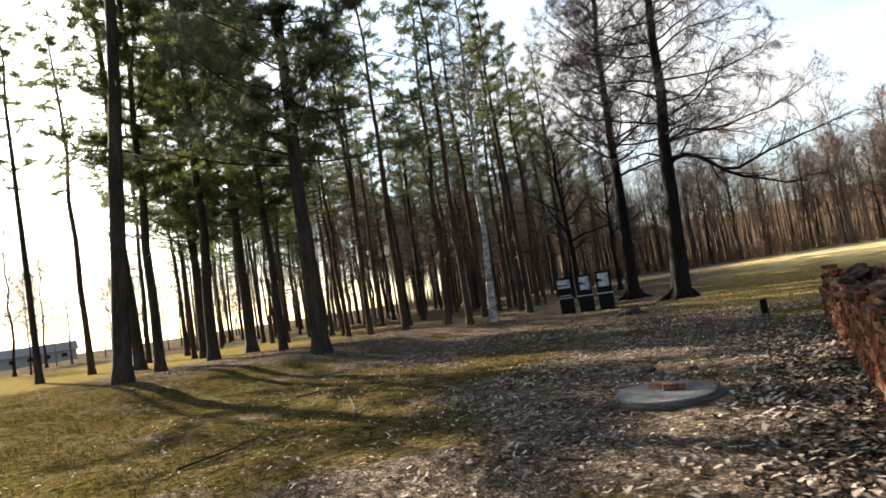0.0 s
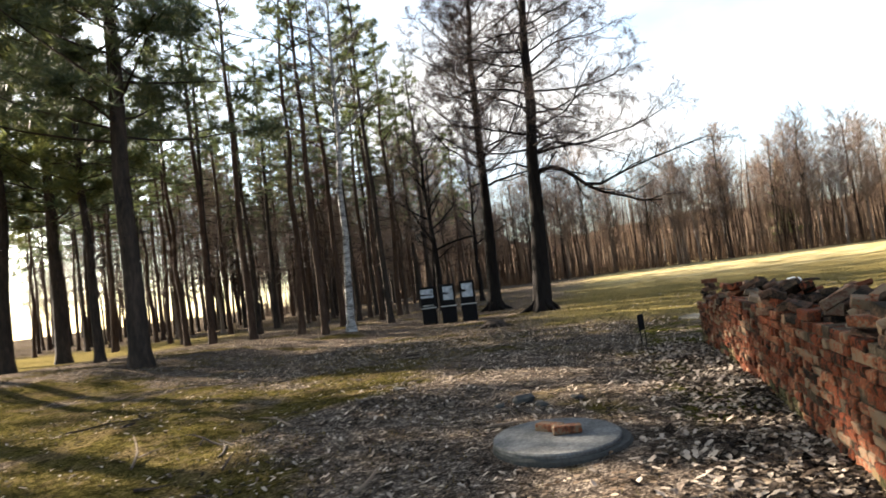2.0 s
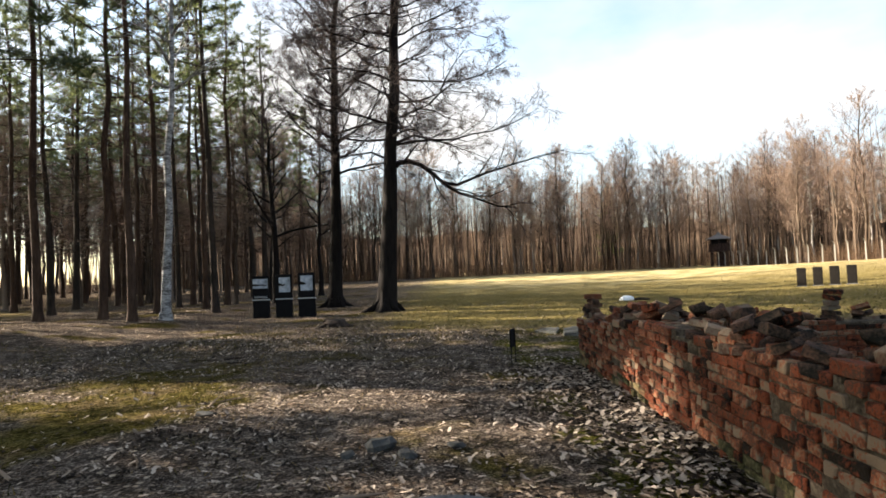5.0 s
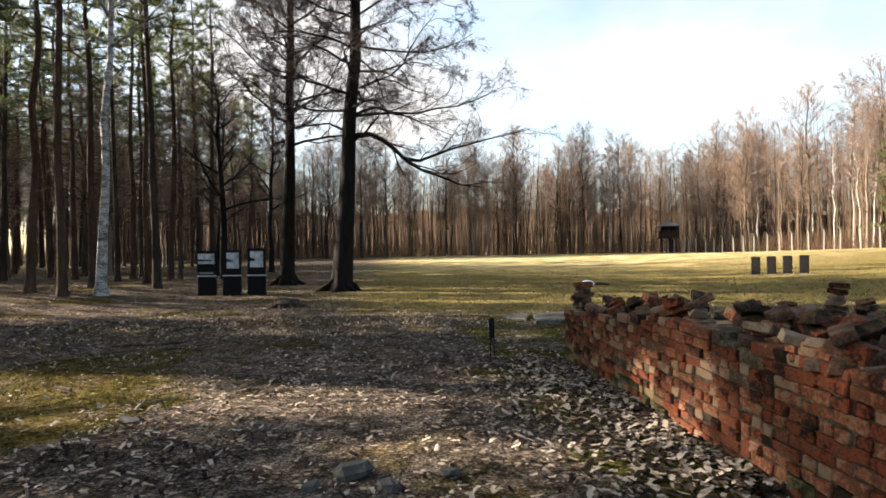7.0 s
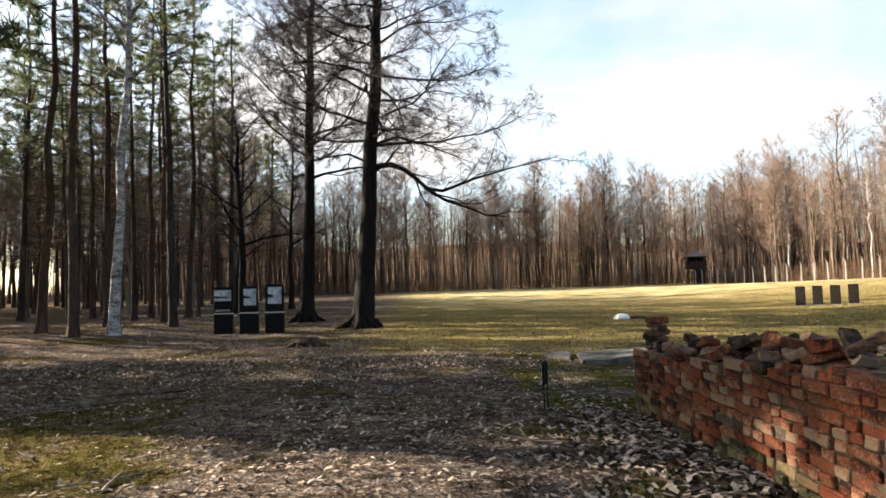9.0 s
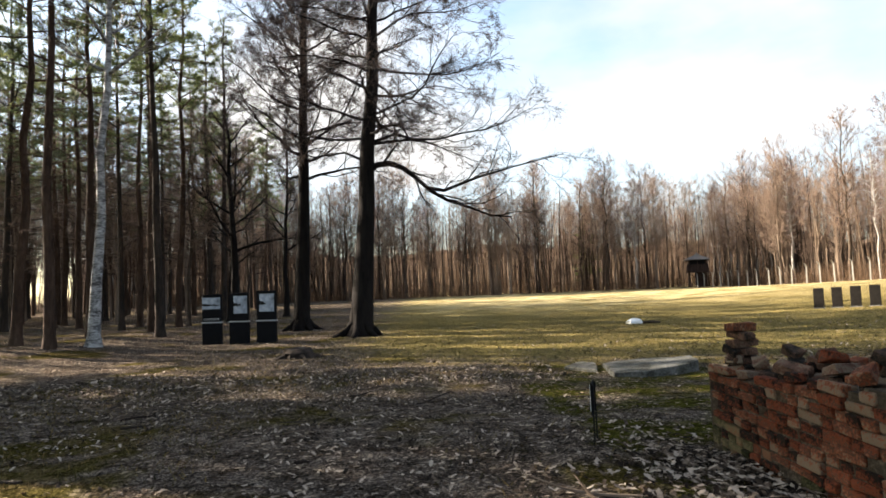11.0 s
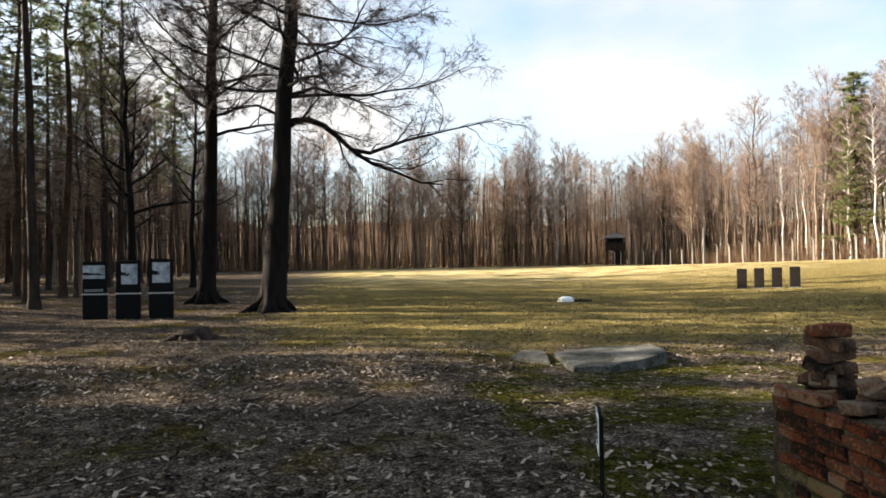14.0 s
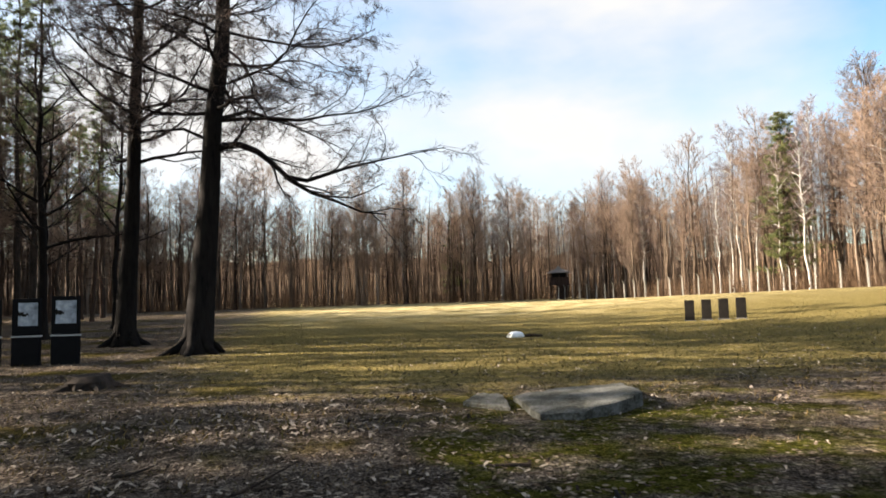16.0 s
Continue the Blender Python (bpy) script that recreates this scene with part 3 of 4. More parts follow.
def deep_woods():
    """The trees further in, trunks and branches joined."""
    r, wood, fine = random.Random(29), Sticks(), Sticks()
    for x, y in wood_places(2300, 37, 1.0, 34.0):
        p = Vector((x, y, land(x, y) - 0.1))
        h, g = r.uniform(14, 20.5), r.uniform(0.06, 0.15)
        top = p + Vector((r.gauss(0, 0.7), r.gauss(0, 0.7), h))
        mid = p.lerp(top, 0.5) + Vector((r.uniform(-0.3, 0.3), r.uniform(-0.3, 0.3), 0))
        wood.tube([p, mid, top], [g, g * 0.7, g * 0.1], 4)
        for k in range(26):
            f = r.uniform(0.16, 1.0) ** 0.75
            q = p.lerp(mid, f * 2) if f < 0.5 else mid.lerp(top, f * 2 - 1)
            e = q + Vector((r.gauss(0, 1.2), r.gauss(0, 1.2), r.uniform(0.1, 1.4))) * (0.5 + 1.35 * math.sin(math.pi * (0.08 + 0.84 * f)))
            fine.spike(q, e, 0.02)
            for _ in range(3):
                t = q.lerp(e, r.uniform(0.3, 0.9))
                fine.spike(t, t + Vector((r.gauss(0, 1), r.gauss(0, 1), r.uniform(0, 1.2))) * 0.7, 0.010)
    ob = tagged(new("deep_woods"), "dense leafless woods further in", "woods", kind="stuff")
    part("trunks", wood.mesh("trunks", M_BARK_ISLE), ob)
    part("twigs", fine.mesh("twigs", M_TWIG_WOOD), ob)


deep_woods()
for k in range(46):
    x = rng.uniform(-58, -15)
    y = rng.uniform(42, 74) if x > -30 else rng.uniform(46, 86)
    tree("bare_tree", rng.choice(BARE + BROAD), x, y, "thin leafless tree standing among the pines", "bare trees among the pines", rng.uniform(0, 360), rng.uniform(0.62, 0.9))
for k in range(45):
    x, y = rng.uniform(-125, -78), rng.uniform(25, 120)
    tree("bare_tree", rng.choice(BARE), x, y, "thin leafless tree in the brown woods", "woods round the meadow", rng.uniform(0, 360), rng.uniform(0.6, 1.0))
SPRUCE = pine_meshes("spruce", 131, 20, 0.2, 0.10, 3.7, M_PINE_RED, M_NEEDLE_LIT, limbs=120, clumps=8, blades=24, dead=0)
tree("spruce_tree", SPRUCE, 53.8, 64.0, "green conifer standing among bare birches", rz=20)
tree("spruce_tree", SPRUCE, 30, 118, "green conifer standing among bare birches", rz=80, scale=0.8)


def brush():
    s, r = Sticks(), random.Random(3)
    for x, y in wood_places(20000, 41, -1.5, 16.0):
        p = Vector((x, y, land(x, y)))
        h = r.uniform(0.4, 3.0) * (1 + 0.6 * r.random() ** 3)
        q = p + Vector((r.gauss(0, 0.35) * h, r.gauss(0, 0.35) * h, h))
        s.spike(p, q, 0.022)
        for _ in range(3):
            a = p.lerp(q, r.uniform(0.25, 0.8))
            s.spike(a, a + Vector((r.gauss(0, 0.5), r.gauss(0, 0.5), r.uniform(0, 0.7))) * h * 0.5, 0.014)
    return tagged(new("undergrowth", s.mesh("undergrowth", M_BRUSH)), "brown leafless saplings and brush under the woods", "brush", kind="stuff")


brush()


def distant_woods():
    """A low uneven mass of brown woods on the skyline, far behind the trees."""
    r = random.Random(61)
    line = [(-100 + 8 * k, 178 + 18 * min(1, k / 9) + 8 * math.sin(k * 0.7)) for k in range(31)] + [(150 + 5 * math.sin(k), 190 - 9 * k) for k in range(26)]
    verts, faces = [], []
    for i, (x, y) in enumerate(line):
        for k, (up, back) in enumerate(((-1, 0), (5, 0.5), (10, 1.5), (14, 4))):
            verts.append((x + r.uniform(-1.5, 1.5), y + back + r.uniform(-1, 1), land(x, y) + up + (r.uniform(-2.6, 2.6) if k else 0)))
    for i in range(len(line) - 1):
        for k in range(3):
            a = i * 4 + k
            faces.append((a, a + 4, a + 5, a + 1))
    tagged(new("backdrop", mesh_of("backdrop", verts, faces, M_BRUSH, True)), "distant brown woods on the skyline", "woods", kind="structure")


distant_woods()
# ---- brick ruin ----
FACE, DEEP, COURSE = 2.00, 0.52, 0.077


def wall_top(y):
    return 0.90 - 0.26 * lerp_step(y, 4.8, 8.8)


def ruin():
    r = random.Random(77)
    long_bricks = [box_mesh("brick", 0.10, 0.248 - 0.008 * (i % 3), 0.070, M_BRICK, 0.008, jitter=0.009, rng=r) for i in range(8)]
    short_bricks = [box_mesh("brick", 0.10, 0.119 - 0.006 * (i % 3), 0.070, M_BRICK, 0.008, jitter=0.009, rng=r) for i in range(8)]
    foot_long = [box_mesh("brick", 0.10, 0.244, 0.070, M_FOOT, 0.009, jitter=0.010, rng=r) for i in range(4)]
    foot_short = [box_mesh("brick", 0.10, 0.115, 0.070, M_FOOT, 0.009, jitter=0.010, rng=r) for i in range(4)]
    wall = tagged(new("wall_brick"), "ruined red brick wall with crumbled top and mossy foot", "wall", kind="structure")
    core = bmesh.new()
    y = -1.6
    while y < 8.92:
        y2 = min(y + 0.45, 8.94)
        top = wall_top((y + y2) / 2) + r.uniform(-0.05, 0.02)
        g = bmesh.ops.create_cube(core, size=1)["verts"]
        for v in g:
            v.co = Vector((FACE + 0.256 + v.co.x * (DEEP - 0.036) + r.uniform(-0.006, 0.006), (y + y2) / 2 + v.co.y * (y2 - y + 0.01), (top - 0.35) / 2 + v.co.z * (top + 0.35)))
        y = y2
    me = bpy.data.meshes.new("mortar_core")
    core.to_mesh(me)
    core.free()
    me.materials.append(M_MORTAR)
    part("mortar_core", me, wall, "crumbling lime mortar between the bricks")
    rest = []
    row = 0
    z = -0.16
    while z < 0.95:
        y = -1.6 + (0.13 if row % 2 else 0.0)
        while y < 8.94:
            header = r.random() < (0.9 if row % 2 else 0.52)
            size = 0.116 if header else 0.245
            mid = y + size / 2
            y += size + 0.012
            if mid + size / 2 > 8.97 or z + 0.03 > wall_top(mid) + r.uniform(-0.06, 0.06) or r.random() < 0.02:
                continue
            m = pose(FACE + 0.046 + r.uniform(-0.018, 0.012), mid, z + 0.035 + r.uniform(-0.006, 0.006), r.uniform(-2.2, 2.2), r.uniform(-2.5, 2.5), r.uniform(-3, 3))
            foot = z < 0.10 + 0.10 * math.sin(mid * 2.3) and r.random() < 0.75
            mesh = r.choice((foot_short if foot else short_bricks) if header else (foot_long if foot else long_bricks))
            if 4.4 < mid and z > -0.1:
                part("brick", mesh, wall, m=m)
            else:
                rest.append((mesh, m))
        z += COURSE
        row += 1
    # the far arm of the ruin, turning away from the corner
    arm = tagged(new("wall_brick_arm"), "low crumbling arm of the brick ruin", "wall", kind="structure")
    part("mortar_core", box_mesh("mortar_core", 4.4, 0.42, 0.85, M_MORTAR, 0.02, (4.75, 8.52, 0.10)), arm)
    for k in range(10):
        z = -0.20 + k * COURSE
        x = 2.62 + (0.13 if k % 2 else 0)
        while x < 6.9:
            if z + 0.03 < 0.55 + 0.06 * math.sin(x * 3) and r.random() > 0.03:
                rest.append((r.choice(long_bricks), pose(x + 0.12, 8.34 + r.uniform(-0.012, 0.01), z + 0.035, r.uniform(-2, 2), r.uniform(-2, 2), 90 + r.uniform(-2, 2))))
            x += 0.257
    # lower and nearer courses, joined
    for name, mat, mossy in (("brick_courses", M_BRICK_ISLE, False), ("mossy_courses", M_FOOT_ISLE, True)):
        verts, faces = [], []
        for mesh, m in rest:
            if (mesh in foot_long or mesh in foot_short) != mossy:
                continue
            start = len(verts)
            verts += [m @ v.co for v in mesh.vertices]
            faces += [tuple(start + i for i in p.vertices) for p in mesh.polygons]
        tagged(part(name, mesh_of(name, verts, faces, mat), wall), kind="stuff")
    # loose bricks and rubble on the top
    loose = [box_mesh("loose_brick", 0.118, 0.24, 0.066, M_MOSSY if i % 4 else M_BRICK, 0.006, jitter=0.010, rng=r) for i in range(8)]
    broken = [box_mesh("broken_brick", 0.118, 0.14, 0.075, M_MOSSY if i % 4 else M_BRICK, 0.007, jitter=0.020, rng=r) for i in range(8)]

    def lay(mesh, m):
        ob = new("loose_brick", mesh)
        ob.matrix_basis = m
        tagged(ob, "loose weathered brick lying on the ruined wall top", "brick", "rubble on the wall")

    for x0, x1, y0, y1, n in ((FACE + 0.04, FACE + 0.48, -1.3, 8.85, 112), (2.9, 6.6, 8.36, 8.68, 22)):
        for k in range(n):
            x, y = r.uniform(x0, x1), r.uniform(y0, y1)
            base = wall_top(y) - 0.03 if n > 50 else 0.50
            lay(r.choice(loose + broken), pose(x, y, base + 0.03, r.uniform(-9, 9), r.uniform(-9, 9), r.uniform(0, 180)))
            if r.random() < 0.72:
                lay(r.choice(loose + broken), pose(x + r.uniform(-0.05, 0.05), y + r.uniform(-0.07, 0.07), base + 0.115, r.uniform(-24, 24), r.uniform(-24, 24), r.uniform(0, 180)))
                if r.random() < 0.5:
                    lay(r.choice(loose + broken), pose(x + r.uniform(-0.04, 0.04), y + r.uniform(-0.05, 0.05), base + 0.20, r.uniform(-34, 34), r.uniform(-34, 34), r.uniform(0, 180)))
    for k in range(6):
        lay(r.choice(loose), pose(2.22 + r.uniform(-0.02, 0.02), 8.72 + r.uniform(-0.02, 0.02), 0.66 + 0.07 * k, r.uniform(-3, 3), r.uniform(-3, 3), 90 * (k % 2) + r.uniform(-12, 12)))
    for k in range(6):
        lay(r.choice(loose), pose(5.62 + r.uniform(-0.04, 0.04), 8.5 + r.uniform(-0.03, 0.03), 0.57 + 0.075 * k, r.uniform(-4, 4), r.uniform(-4, 4), r.uniform(0, 180)))


# ---- well cover with two bricks on it ----
def well_cover():
    r = random.Random(4)
    x, y = 0.05, 2.66
    z = land(x, y) - 0.055
    ob = thing("manhole", x, y, z, "round grey concrete manhole cover on a low dark ring", "manhole")
    part("ring", lathe("ring", [(0.60, -0.1), (0.595, 0.06), (0.58, 0.082), (0.5, 0.082)], 56, M_STONE_DARK, 0.004, r), ob, "dark concrete ring", m=pose(0.035, 0.02, 0))
    part("cover", lathe("cover", [(0.50, 0.078), (0.535, 0.082), (0.545, 0.088), (0.547, 0.118), (0.536, 0.130), (0.3, 0.136), (0.02, 0.138)], 56, M_CONCRETE), ob, "pale worn concrete lid", m=pose(0, 0, 0, 1.2, 0.6, 0))
    for dx, dy, rz in ((-0.055, 0.10, 62), (0.10, 0.0, 100)):
        b = new("brick", box_mesh("brick", 0.12, 0.245, 0.068, M_BRICK, 0.009, (0, 0, 0.034), 0.006, r))
        b.matrix_basis = pose(x + dx, y + dy, z + 0.137, 0, 0, rz)
        tagged(b, "old red brick lying on the concrete manhole cover", "brick", "bricks on the cover")


# ---- low sign on two legs ----
def low_sign():
    x, y = 1.02, 9.18
    ob = thing("low_sign", x, y, land(x, y), "small square sign on two thin black steel legs", "sign", rz=70)
    for dx in (-0.125, 0.125):
        part("leg", box_mesh("leg", 0.022, 0.012, 0.62, M_BLACK, 0.002, (dx, 0, 0.22)), ob)
    part("plate", box_mesh("plate", 0.29, 0.012, 0.29, M_BLACK, 0.003, (0, 0.013, 0.41)), ob)
    part("sign_face", box_mesh("sign_face", 0.25, 0.004, 0.24, M_WHITE, 0.001, (0, 0.022, 0.41)), ob, "white printed face")
    for i in range(5):
        part("text_bar", box_mesh("text_bar", 0.17 - 0.02 * (i % 2), 0.003, 0.012, M_BLACK, 0, (0.005, 0.0255, 0.48 - 0.032 * i)), ob)


# ---- three tall information panels ----
def info_panels():
    for k, (x, y) in enumerate(((-9.10, 28.5), (-7.96, 28.32), (-6.83, 28.12))):
        tall = (2.00, 2.02, 2.06)[k]
        ob = thing("info_panel", x, y, land(x, y), "tall black information panel with a grey photograph on its upper half", "info panel", "three information panels", rz=-9)
        part("base_block", box_mesh("base_block", 0.80, 0.16, 0.98, M_BLACK, 0.01, (0, 0, 0.35)), ob)
        part("strip", box_mesh("strip", 0.84, 0.15, 0.045, M_STEEL, 0.004, (0, 0, 0.872)), ob, "pale steel strip")
        part("upper_block", box_mesh("upper_block", 0.79, 0.14, tall - 0.90, M_BLACK, 0.01, (0, 0, (tall + 0.90) / 2)), ob)
        w, h, dx = ((0.76, 0.46, 0.0), (0.56, 0.70, 0.07), (0.60, 0.70, 0.03))[k]
        top = tall - 0.13
        part("photograph", box_mesh("photograph", w, 0.006, h, M_PHOTO, 0, (dx, -0.073, top - h / 2)), ob, "faded grey landscape photograph")
        dark = Sticks()
        r = random.Random(k)
        count, reach = 9, (0.98, 0.55, 0.42)[k]
        for i in range(count + 1):
            px = dx - w / 2 + w * reach * i / count
            high = top - h * ((0.45, 0.30, 0.28)[k] + 0.14 * r.random() + 0.12 * i / count)
            low = min(high - 0.02, top - h * ((0.78, 0.62, 0.66)[k] - 0.10 * r.random()))
            dark.v += [Vector((px, -0.0775, low)), Vector((px, -0.0775, high))]
            if i:
                n = 2 * i
                dark.f.append((n - 2, n, n + 1, n - 1))
        part("photograph_shapes", dark.mesh("photograph_shapes", M_GRANITE), ob, "dark shapes of the photograph")
        if k == 0:
            for i in range(2):
                part("text_bar", box_mesh("text_bar", 0.66, 0.004, 0.02, M_STEEL, 0, (0, -0.073, 0.98 + 0.05 * i)), ob)


# ---- four dark memorial slabs ----
def memorial_slabs():
    for k in range(4):
        f = k / 3
        x, y = 19.85 + 1.95 * f, 34.85 - 1.42 * f
        ob = thing("memorial_slab", x, y, land(x, y), "upright dark granite memorial slab standing in the meadow", "memorial slab", "row of four slabs", rz=-36)
        part("slab", box_mesh("slab", 0.47, 0.14, 1.25, M_GRANITE, 0.012, (0, 0, 0.43)), ob)
        part("plinth", box_mesh("plinth", 0.56, 0.24, 0.14, M_CONCRETE, 0.01, (0, 0, -0.03)), ob)


# ---- watchtower ----
def watchtower():
    x, y = 48.9, 113.6
    ob = thing("watchtower", x, y, land(x, y), "dark wooden watchtower with a pyramid roof at the wood's edge", "watchtower", rz=-22)
    for sx in (-1.35, 1.35):
        for sy in (-1.35, 1.35):
            part("leg", box_mesh("leg", 0.2, 0.2, 5.2, M_WOOD_DARK, 0.02, (sx, sy, 2.3)), ob)
    for sy in (-1.36, 1.36):
        for s in (-1, 1):
            b = Sticks()
            b.tube([Vector((-1.35 * s, sy, 0.3)), Vector((1.35 * s, sy, 2.5))], [0.07, 0.07], 4)
            part("brace", b.mesh("brace", M_WOOD_DARK), ob)
    part("lower_cladding", box_mesh("lower_cladding", 1.5, 1.5, 2.7, M_WOOD_DARK, 0.03, (0.3, 0, 1.3)), ob, "dark boarded foot")
    part("platform", box_mesh("platform", 3.9, 3.9, 0.16, M_WOOD_DARK, 0.02, (0, 0, 2.72)), ob)
    for i in range(4):
        m = pose(0, 0, 0, 0, 0, 90 * i)
        for k in range(14):
            part("board", box_mesh("board", 0.235, 0.04, 1.25, M_WOOD_DARK, 0.006, (-1.62 + 0.25 * k, -1.75, 3.4)), ob, m=m)
        part("rail", box_mesh("rail", 3.6, 0.12, 0.1, M_WOOD_DARK, 0.01, (0, -1.75, 4.07)), ob, m=m)
        part("mullion", box_mesh("mullion", 0.12, 0.1, 0.9, M_WOOD_DARK, 0.01, (0.0, -1.74, 4.5)), ob, m=m)
    part("cabin", box_mesh("cabin", 2.5, 2.5, 2.1, M_BLACK, 0.02, (0, 0, 3.85)), ob, "dark unlit inside")
    verts = [(sx * e, sy * e, z) for e, z in ((2.2, 4.9), (2.2, 5.0), (0.5, 5.75)) for sx, sy in ((-1, -1), (1, -1), (1, 1), (-1, 1))] + [(0, 0, 6.4)]
    faces = [(3, 2, 1, 0)] + [(i, (i + 1) % 4, 4 + (i + 1) % 4, 4 + i) for i in range(4)] + [(4 + i, 4 + (i + 1) % 4, 8 + (i + 1) % 4, 8 + i) for i in range(4)] + [(8 + i, 8 + (i + 1) % 4, 12) for i in range(4)]
    part("roof", mesh_of("roof", verts, faces, M_ROOF), ob, "grey felted roof")


# ---- concrete fence posts with bent tops ----
def fence_posts():
    s = Sticks()
    s.tube([Vector((0, 0, -0.2)), Vector((0, 0, 2.15)), Vector((-0.10, 0, 2.42)), Vector((-0.34, 0, 2.6))], [0.10, 0.08, 0.07, 0.055], 4)
    me = s.mesh("post", M_POST)
    cap = box_mesh("insulator", 0.05, 0.05, 0.06, M_STEEL, 0.01)
    first = None
    for k in range(25):
        y = 43.5 + 2.85 * k
        x = 48.0 + 0.12 * math.sin(k * 2.1)
        m = pose(x, y, land(x, y), 0, 1.5 * math.sin(k * 5), 4 * math.sin(k))
        if first is None:
            first = thing("fence_post", x, y, land(x, y), "pale concrete fence post with a bent top", "fence post", "camp fence posts")
            part("post", me, first)
            for z in (0.5, 1.0, 1.5, 2.0):
                part("insulator", cap, first, m=pose(-0.1, 0, z))
            first.matrix_basis = m
        else:
            copy_thing(first, m)


# ---- broken concrete slab, white stone, stump, sticks ----
def prism(name, outline, tops, thick, mat, rng, steps=4):
    """A slab with an uneven edge: outline in plan, the height of its top at each corner."""
    ring = []
    for i, (x, y) in enumerate(outline):
        x2, y2 = outline[(i + 1) % len(outline)]
        for k in range(steps):
            f = k / steps
            j = 0.03 if k else 0.0
            ring.append(Vector((x + (x2 - x) * f + rng.uniform(-j, j), y + (y2 - y) * f + rng.uniform(-j, j), tops[i] + (tops[(i + 1) % len(tops)] - tops[i]) * f + rng.uniform(-0.01, 0.01))))
    n = len(ring)
    mid = sum(ring, Vector()) / n
    inner = [p.lerp(mid, 0.06) + Vector((0, 0, 0.012)) for p in ring]
    low = [p + Vector((rng.uniform(-0.02, 0.02), rng.uniform(-0.02, 0.02), -thick)) for p in ring]
    verts = low + ring + inner + [mid + Vector((0, 0, 0.0))]
    faces = []
    for i in range(n):
        j = (i + 1) % n
        faces += [(i, j, n + j, n + i), (n + i, n + j, 2 * n + j, 2 * n + i), (2 * n + i, 2 * n + j, 3 * n)]
    faces.append(tuple(range(n))[::-1])
    return mesh_of(name, verts, faces, mat)


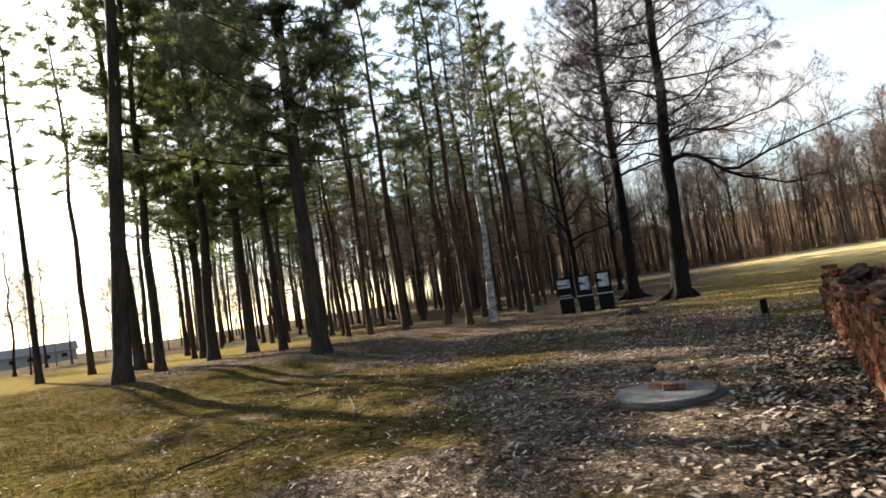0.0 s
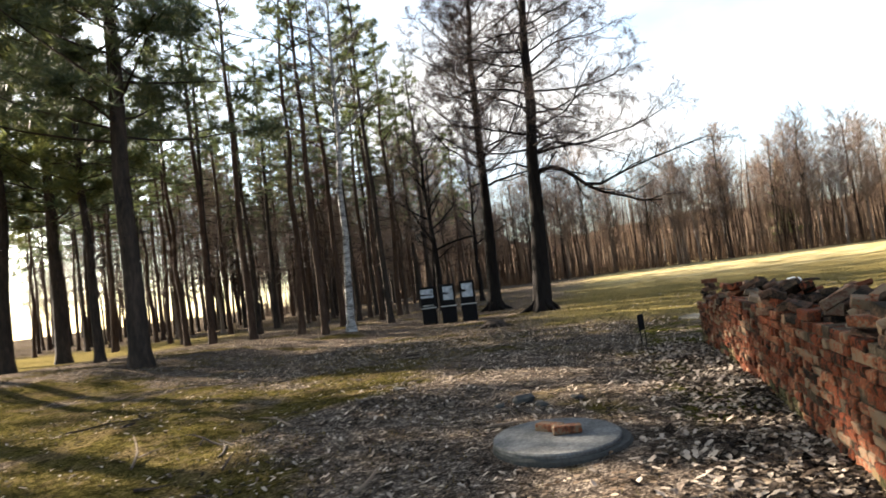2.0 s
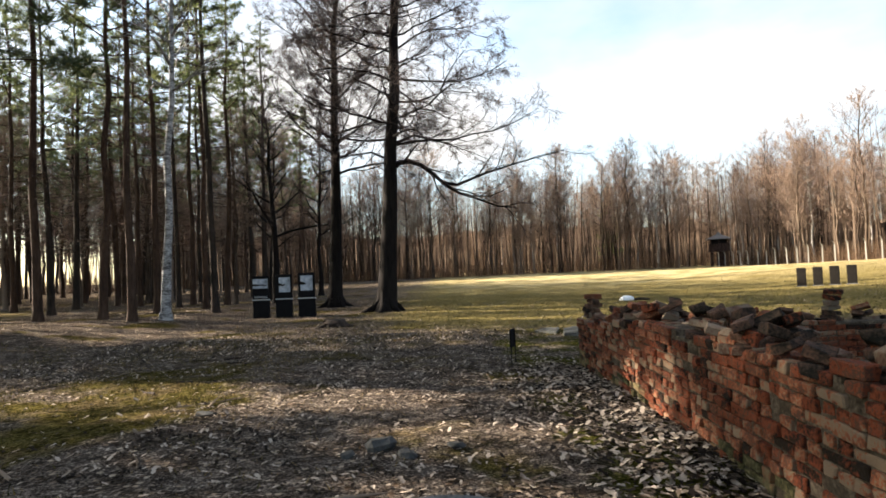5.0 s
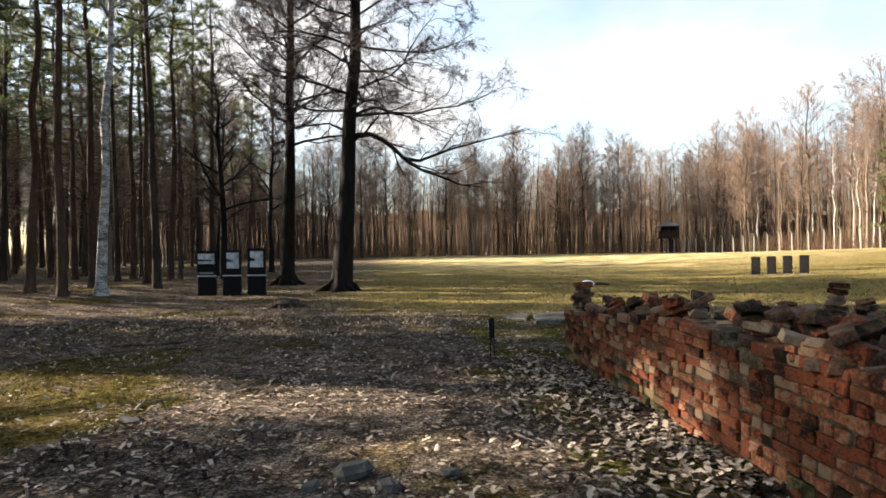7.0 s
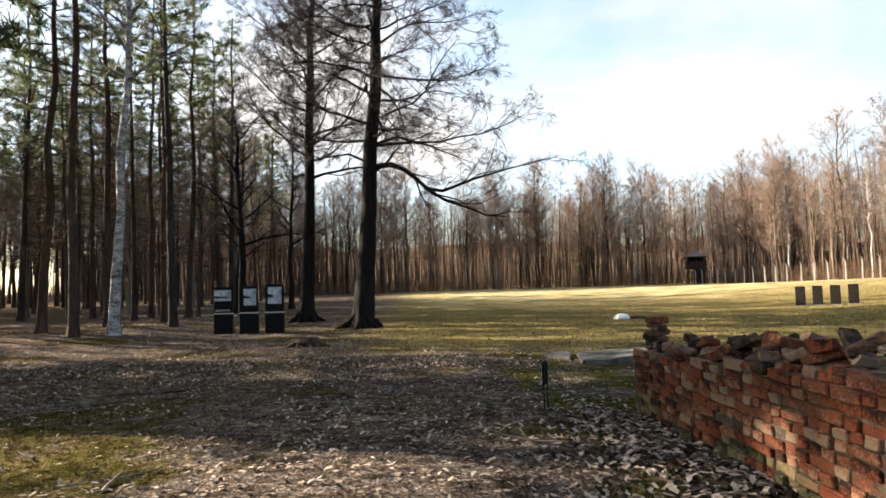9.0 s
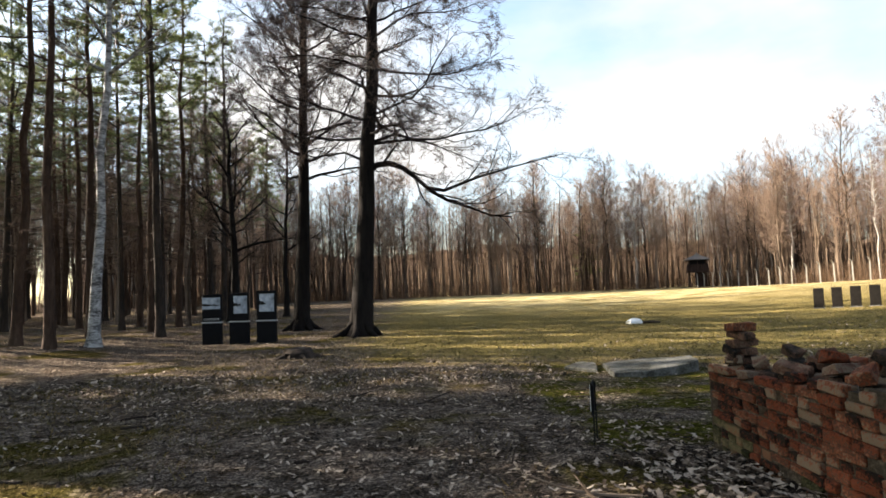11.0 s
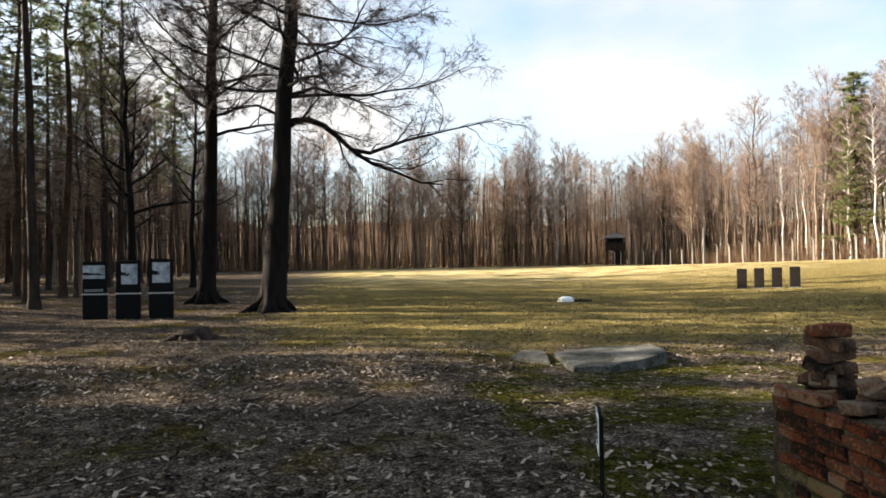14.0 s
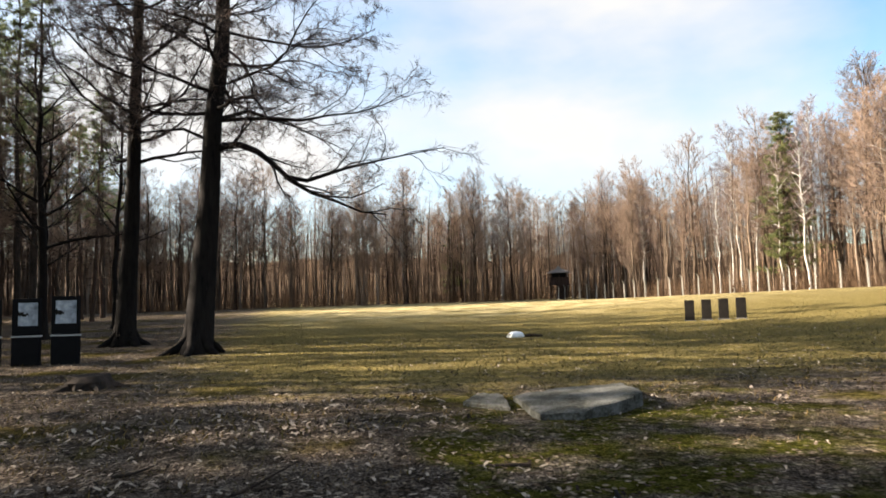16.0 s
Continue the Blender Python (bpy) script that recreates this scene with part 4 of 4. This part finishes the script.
def clutter():
    r = random.Random(15)
    x, y = 3.6, 15.2
    z = land(x, y)
    ob = thing("concrete_slab", x, y, z, "broken grey concrete slab lying tilted on the moss", "slab")
    part("slab", prism("slab", [(-0.95, -1.3), (-0.45, -1.42), (0.45, -1.0), (0.72, -0.8), (1.1, 0.35), (0.3, 0.6), (-0.7, 0.3)], [0.09, 0.11, 0.16, 0.19, 0.13, 0.08, 0.06], 0.28, M_SLAB, r), ob)
    part("fragment", prism("fragment", [(-1.45, 0.3), (-1.0, -0.4), (-0.75, 0.6), (-1.0, 1.0)], [0.015, 0.03, 0.03, 0.015], 0.12, M_SLAB, r), ob, "sunken flat fragment")
    me = lathe("white_stone", [(0.30, -0.1), (0.40, 0.06), (0.36, 0.22), (0.22, 0.32), (0.05, 0.36)], 10, M_WHITE, 0.14, r)
    ob = new("white_stone", me)
    ob.matrix_basis = pose(8.9, 31.2, land(8.9, 31.2), 0, 0, 20) @ Matrix.Diagonal((1.0, 0.75, 0.7, 1))
    tagged(ob, "bright white boulder lying in the short meadow grass", "boulder")
    s = Sticks()
    s.tube([Vector((-0.6, 0, 0.08)), Vector((0, 0.05, 0.12)), Vector((0.7, -0.05, 0.07))], [0.09, 0.11, 0.08], 7)
    ob = new("fallen_log", s.mesh("fallen_log", M_BARK_GREY))
    ob.matrix_basis = pose(9.6, 31.1, land(9.6, 31.1), 0, 0, -6) @ Matrix.Diagonal((0.6, 0.7, 0.6, 1))
    tagged(ob, "short dark rotting log beside the white boulder", "log")
    ob = thing("tree_stump", -4.15, 20.9, land(-4.15, 20.9), "low rotten brown tree stump with splintered top", "stump")
    part("stump", lathe("stump", [(0.52, -0.1), (0.46, 0.05), (0.42, 0.16), (0.34, 0.27), (0.18, 0.25)], 14, M_PINE, 0.16, r), ob)
    for k in range(5):
        a = k * 1.3
        s = Sticks()
        s.tube([Vector((0.25 * math.cos(a), 0.25 * math.sin(a), 0.10)), Vector((0.5 * math.cos(a), 0.5 * math.sin(a), 0.05)), Vector((0.85 * math.cos(a), 0.85 * math.sin(a), -0.04))], [0.10, 0.07, 0.03], 5)
        part("root", s.mesh("root", M_PINE), ob)
    # sticks, a root and a few stones on the trodden soil
    for k in range(46):
        x, y = r.uniform(-7, 1.5), r.uniform(0.5, 17)
        if math.hypot(x - 0.05, y - 2.66) < 0.9:
            continue
        s = Sticks()
        length = r.uniform(0.25, 1.1)
        s.tube(bent(r, Vector((-length / 2, 0, 0.015)), Vector((1, 0, 0.02)), length, 4, 0.16, 0), [0.016, 0.014, 0.012, 0.009, 0.004], 5)
        if r.random() < 0.5:
            s.tube(bent(r, Vector((0, 0, 0.015)), Vector((1, r.choice((-0.8, 0.8)), 0.1)), length * 0.4, 3, 0.1, 0), [0.01, 0.008, 0.006, 0.003], 4)
        ob = new("stick", s.mesh("stick", M_PINE if k % 2 else M_BARK_GREY))
        ob.matrix_basis = pose(x, y, land(x, y), 0, 0, r.uniform(0, 180))
        tagged(ob, "dry fallen stick lying among the leaves", "stick", "fallen sticks")
    for k, (x, y, size) in enumerate(((-0.55, 4.7, 0.17), (-0.3, 4.45, 0.14), (-0.8, 4.5, 0.10), (0.1, 4.6, 0.12), (-2.7, 6.2, 0.12), (-1.1, 1.2, 0.12))):
        ob = new("stone", box_mesh("stone", size * 1.7, size * 1.1, size * 0.55, M_STONE_DARK, size * 0.3, (0, 0, size * 0.12), size * 0.3, r))
        ob.matrix_basis = pose(x, y, land(x, y), r.uniform(-8, 8), r.uniform(-8, 8), r.uniform(0, 180))
        tagged(ob, "rough grey chunk of stone half sunk in the soil", "stone", "stones on the path")


# ---- long low building beyond the pines ----
def barn():
    x, y = -185, 85
    ob = thing("barn", x, y, land(x, y), "long low building with a pale roof beyond the pines", "building", rz=64)
    part("wall", box_mesh("wall", 34, 9, 3.0, M_POST, 0.05, (0, 0, 1.4)), ob)
    verts = [(-17.5, -5.2, 2.8), (17.5, -5.2, 2.8), (17.5, 5.2, 2.8), (-17.5, 5.2, 2.8), (-17.5, 0, 5.2), (17.5, 0, 5.2)]
    part("roof", mesh_of("roof", verts, [(0, 1, 5, 4), (2, 3, 4, 5), (0, 4, 3), (1, 2, 5), (3, 2, 1, 0)], M_ROOF), ob)
    for k in range(8):
        w = part("window", box_mesh("window", 1.3, 0.12, 0.9, M_BLACK, 0.02, (-14 + 4 * k, -4.52, 1.7)), ob)
        part("sill", box_mesh("sill", 1.5, 0.2, 0.1, M_CONCRETE, 0.01, (-14 + 4 * k, -4.6, 1.2)), w)


# ---- fallen leaves and short grass ----
def leaf_litter():
    r = random.Random(5)
    verts, faces = [], []

    def leaf(x, y, lift=0.0, factor=1.0):
        size = r.uniform(0.020, 0.044) * factor
        if y > 14:
            size *= 1.4
        a = r.uniform(0, 6.283)
        ca, sa = math.cos(a), math.sin(a)
        tilt, curl = r.uniform(-0.9, 0.9), r.uniform(-0.3, 0.9)
        z = land(x, y) + 0.008 + lift + r.random() * 0.012
        i = len(verts)
        for u, v, h in ((-1, 0, 0.1), (-0.45, 0.42, curl), (0.1, 0.34, curl * 0.8), (0.55, 0.5, curl), (1, 0, 0.2), (0.5, -0.46, curl), (0.05, -0.32, curl * 0.8), (-0.45, -0.44, curl)):
            px, py = u * size, v * size
            verts.append((x + ca * px - sa * py, y + sa * px + ca * py, z + h * size * 0.55 + px * tilt * 0.5 * (1 if tilt > 0 else -1) + 0.25 * size * abs(tilt)))
        faces.extend([(i, i + 1, i + 7), (i + 1, i + 2, i + 6, i + 7), (i + 2, i + 3, i + 4), (i + 2, i + 4, i + 6), (i + 4, i + 5, i + 6)])

    n = 0
    while n < 21000:
        if n < 11000:
            x, y = r.uniform(-9, 2.05), -5 + 22 * r.random() ** 0.9
        else:
            x, y = r.uniform(-22, 22), r.uniform(4, 34)
        d = noise.noise(Vector((x * 0.5, y * 0.5, 9))) + 0.6 * noise.noise(Vector((x * 1.7, y * 1.7, 2)))
        chance = 0.42 + 0.6 * d
        if x < -3 and y < 9:
            chance *= 0.22
        if x > 0.7 and y < 8.6:
            chance = 0.20 + 0.6 * d + 0.25 * lerp_step(x, 0.9, 1.8)
        if 2.0 < x < 2.7 and y < 8.8 or 2.5 < x < 7.1 and 8.2 < y < 8.8:
            continue
        if y > 8.5:
            chance *= 0.65
        if y > 15:
            chance *= 0.7
        if math.hypot(x - 0.05, y - 2.66) < 0.68 or r.random() > chance:
            continue
        leaf(x, y)
        n += 1
    for k in range(9000):
        x, y = r.uniform(-12, 1.95), -4.5 + 24 * r.random()
        if math.hypot(x - 0.05, y - 2.66) > 0.7 and noise.noise(Vector((x * 0.6, y * 0.6, 5))) > (0.25 if x < -3 else -0.2):
            leaf(x, y, 0.0, 0.5)
    for k in range(6500):
        x, y = 2.05 - abs(r.gauss(0, 0.6)), r.uniform(-3.5, 8.7)
        if math.hypot(x - 0.05, y - 2.66) > 0.68:
            leaf(x, y, r.random() * 0.03, 1.3)
    tagged(new("fallen_leaves", mesh_of("fallen_leaves", verts, faces, M_LEAF)), "dry curled oak leaves scattered over soil and moss", "leaves", kind="stuff")


def short_grass():
    r = random.Random(8)
    s = Sticks()
    for k in range(46000):
        x, y = -2.5 - 16 * r.random(), r.uniform(-5, 15)
        if noise.noise(Vector((x * 0.45, y * 0.45, 13))) < -0.05:
            continue
        p = Vector((x, y, land(x, y) - 0.004))
        h = r.uniform(0.02, 0.07)
        s.blade(p, p + Vector((r.uniform(-1, 1) * h, r.uniform(-1, 1) * h, h)), Vector((r.uniform(-1, 1), r.uniform(-1, 1), 0)).normalized() * 0.006)
    for k in range(42000):
        if k < 16000:
            x, y = r.uniform(-14, 3), r.uniform(-4, 16)
            if noise.noise(Vector((x * 0.4, y * 0.4, 21))) < 0.02 and r.random() < 0.85:
                continue
        else:
            y = 12 + 40 * r.random() ** 1.3
            x = r.uniform(-6 - 0.1 * y, 12 + 0.5 * y)
        if 2.0 < x < 2.7 and y < 8.8 or math.hypot(x - 0.05, y - 2.66) < 0.7:
            continue
        p = Vector((x, y, land(x, y) - 0.005))
        h = r.uniform(0.02, 0.065) * (1.0 if y < 14 else 1.5)
        q = p + Vector((r.uniform(-1, 1) * h, r.uniform(-1, 1) * h, h))
        s.blade(p, q, Vector((r.uniform(-1, 1), r.uniform(-1, 1), 0)).normalized() * (0.006 if y < 14 else 0.012))
    tagged(new("short_grass", s.mesh("short_grass", M_GRASS)), "short green and straw-coloured spring grass", "grass", kind="stuff")


well_cover()
low_sign()
info_panels()
memorial_slabs()
watchtower()
fence_posts()
clutter()
barn()
leaf_litter()
short_grass()
ruin()
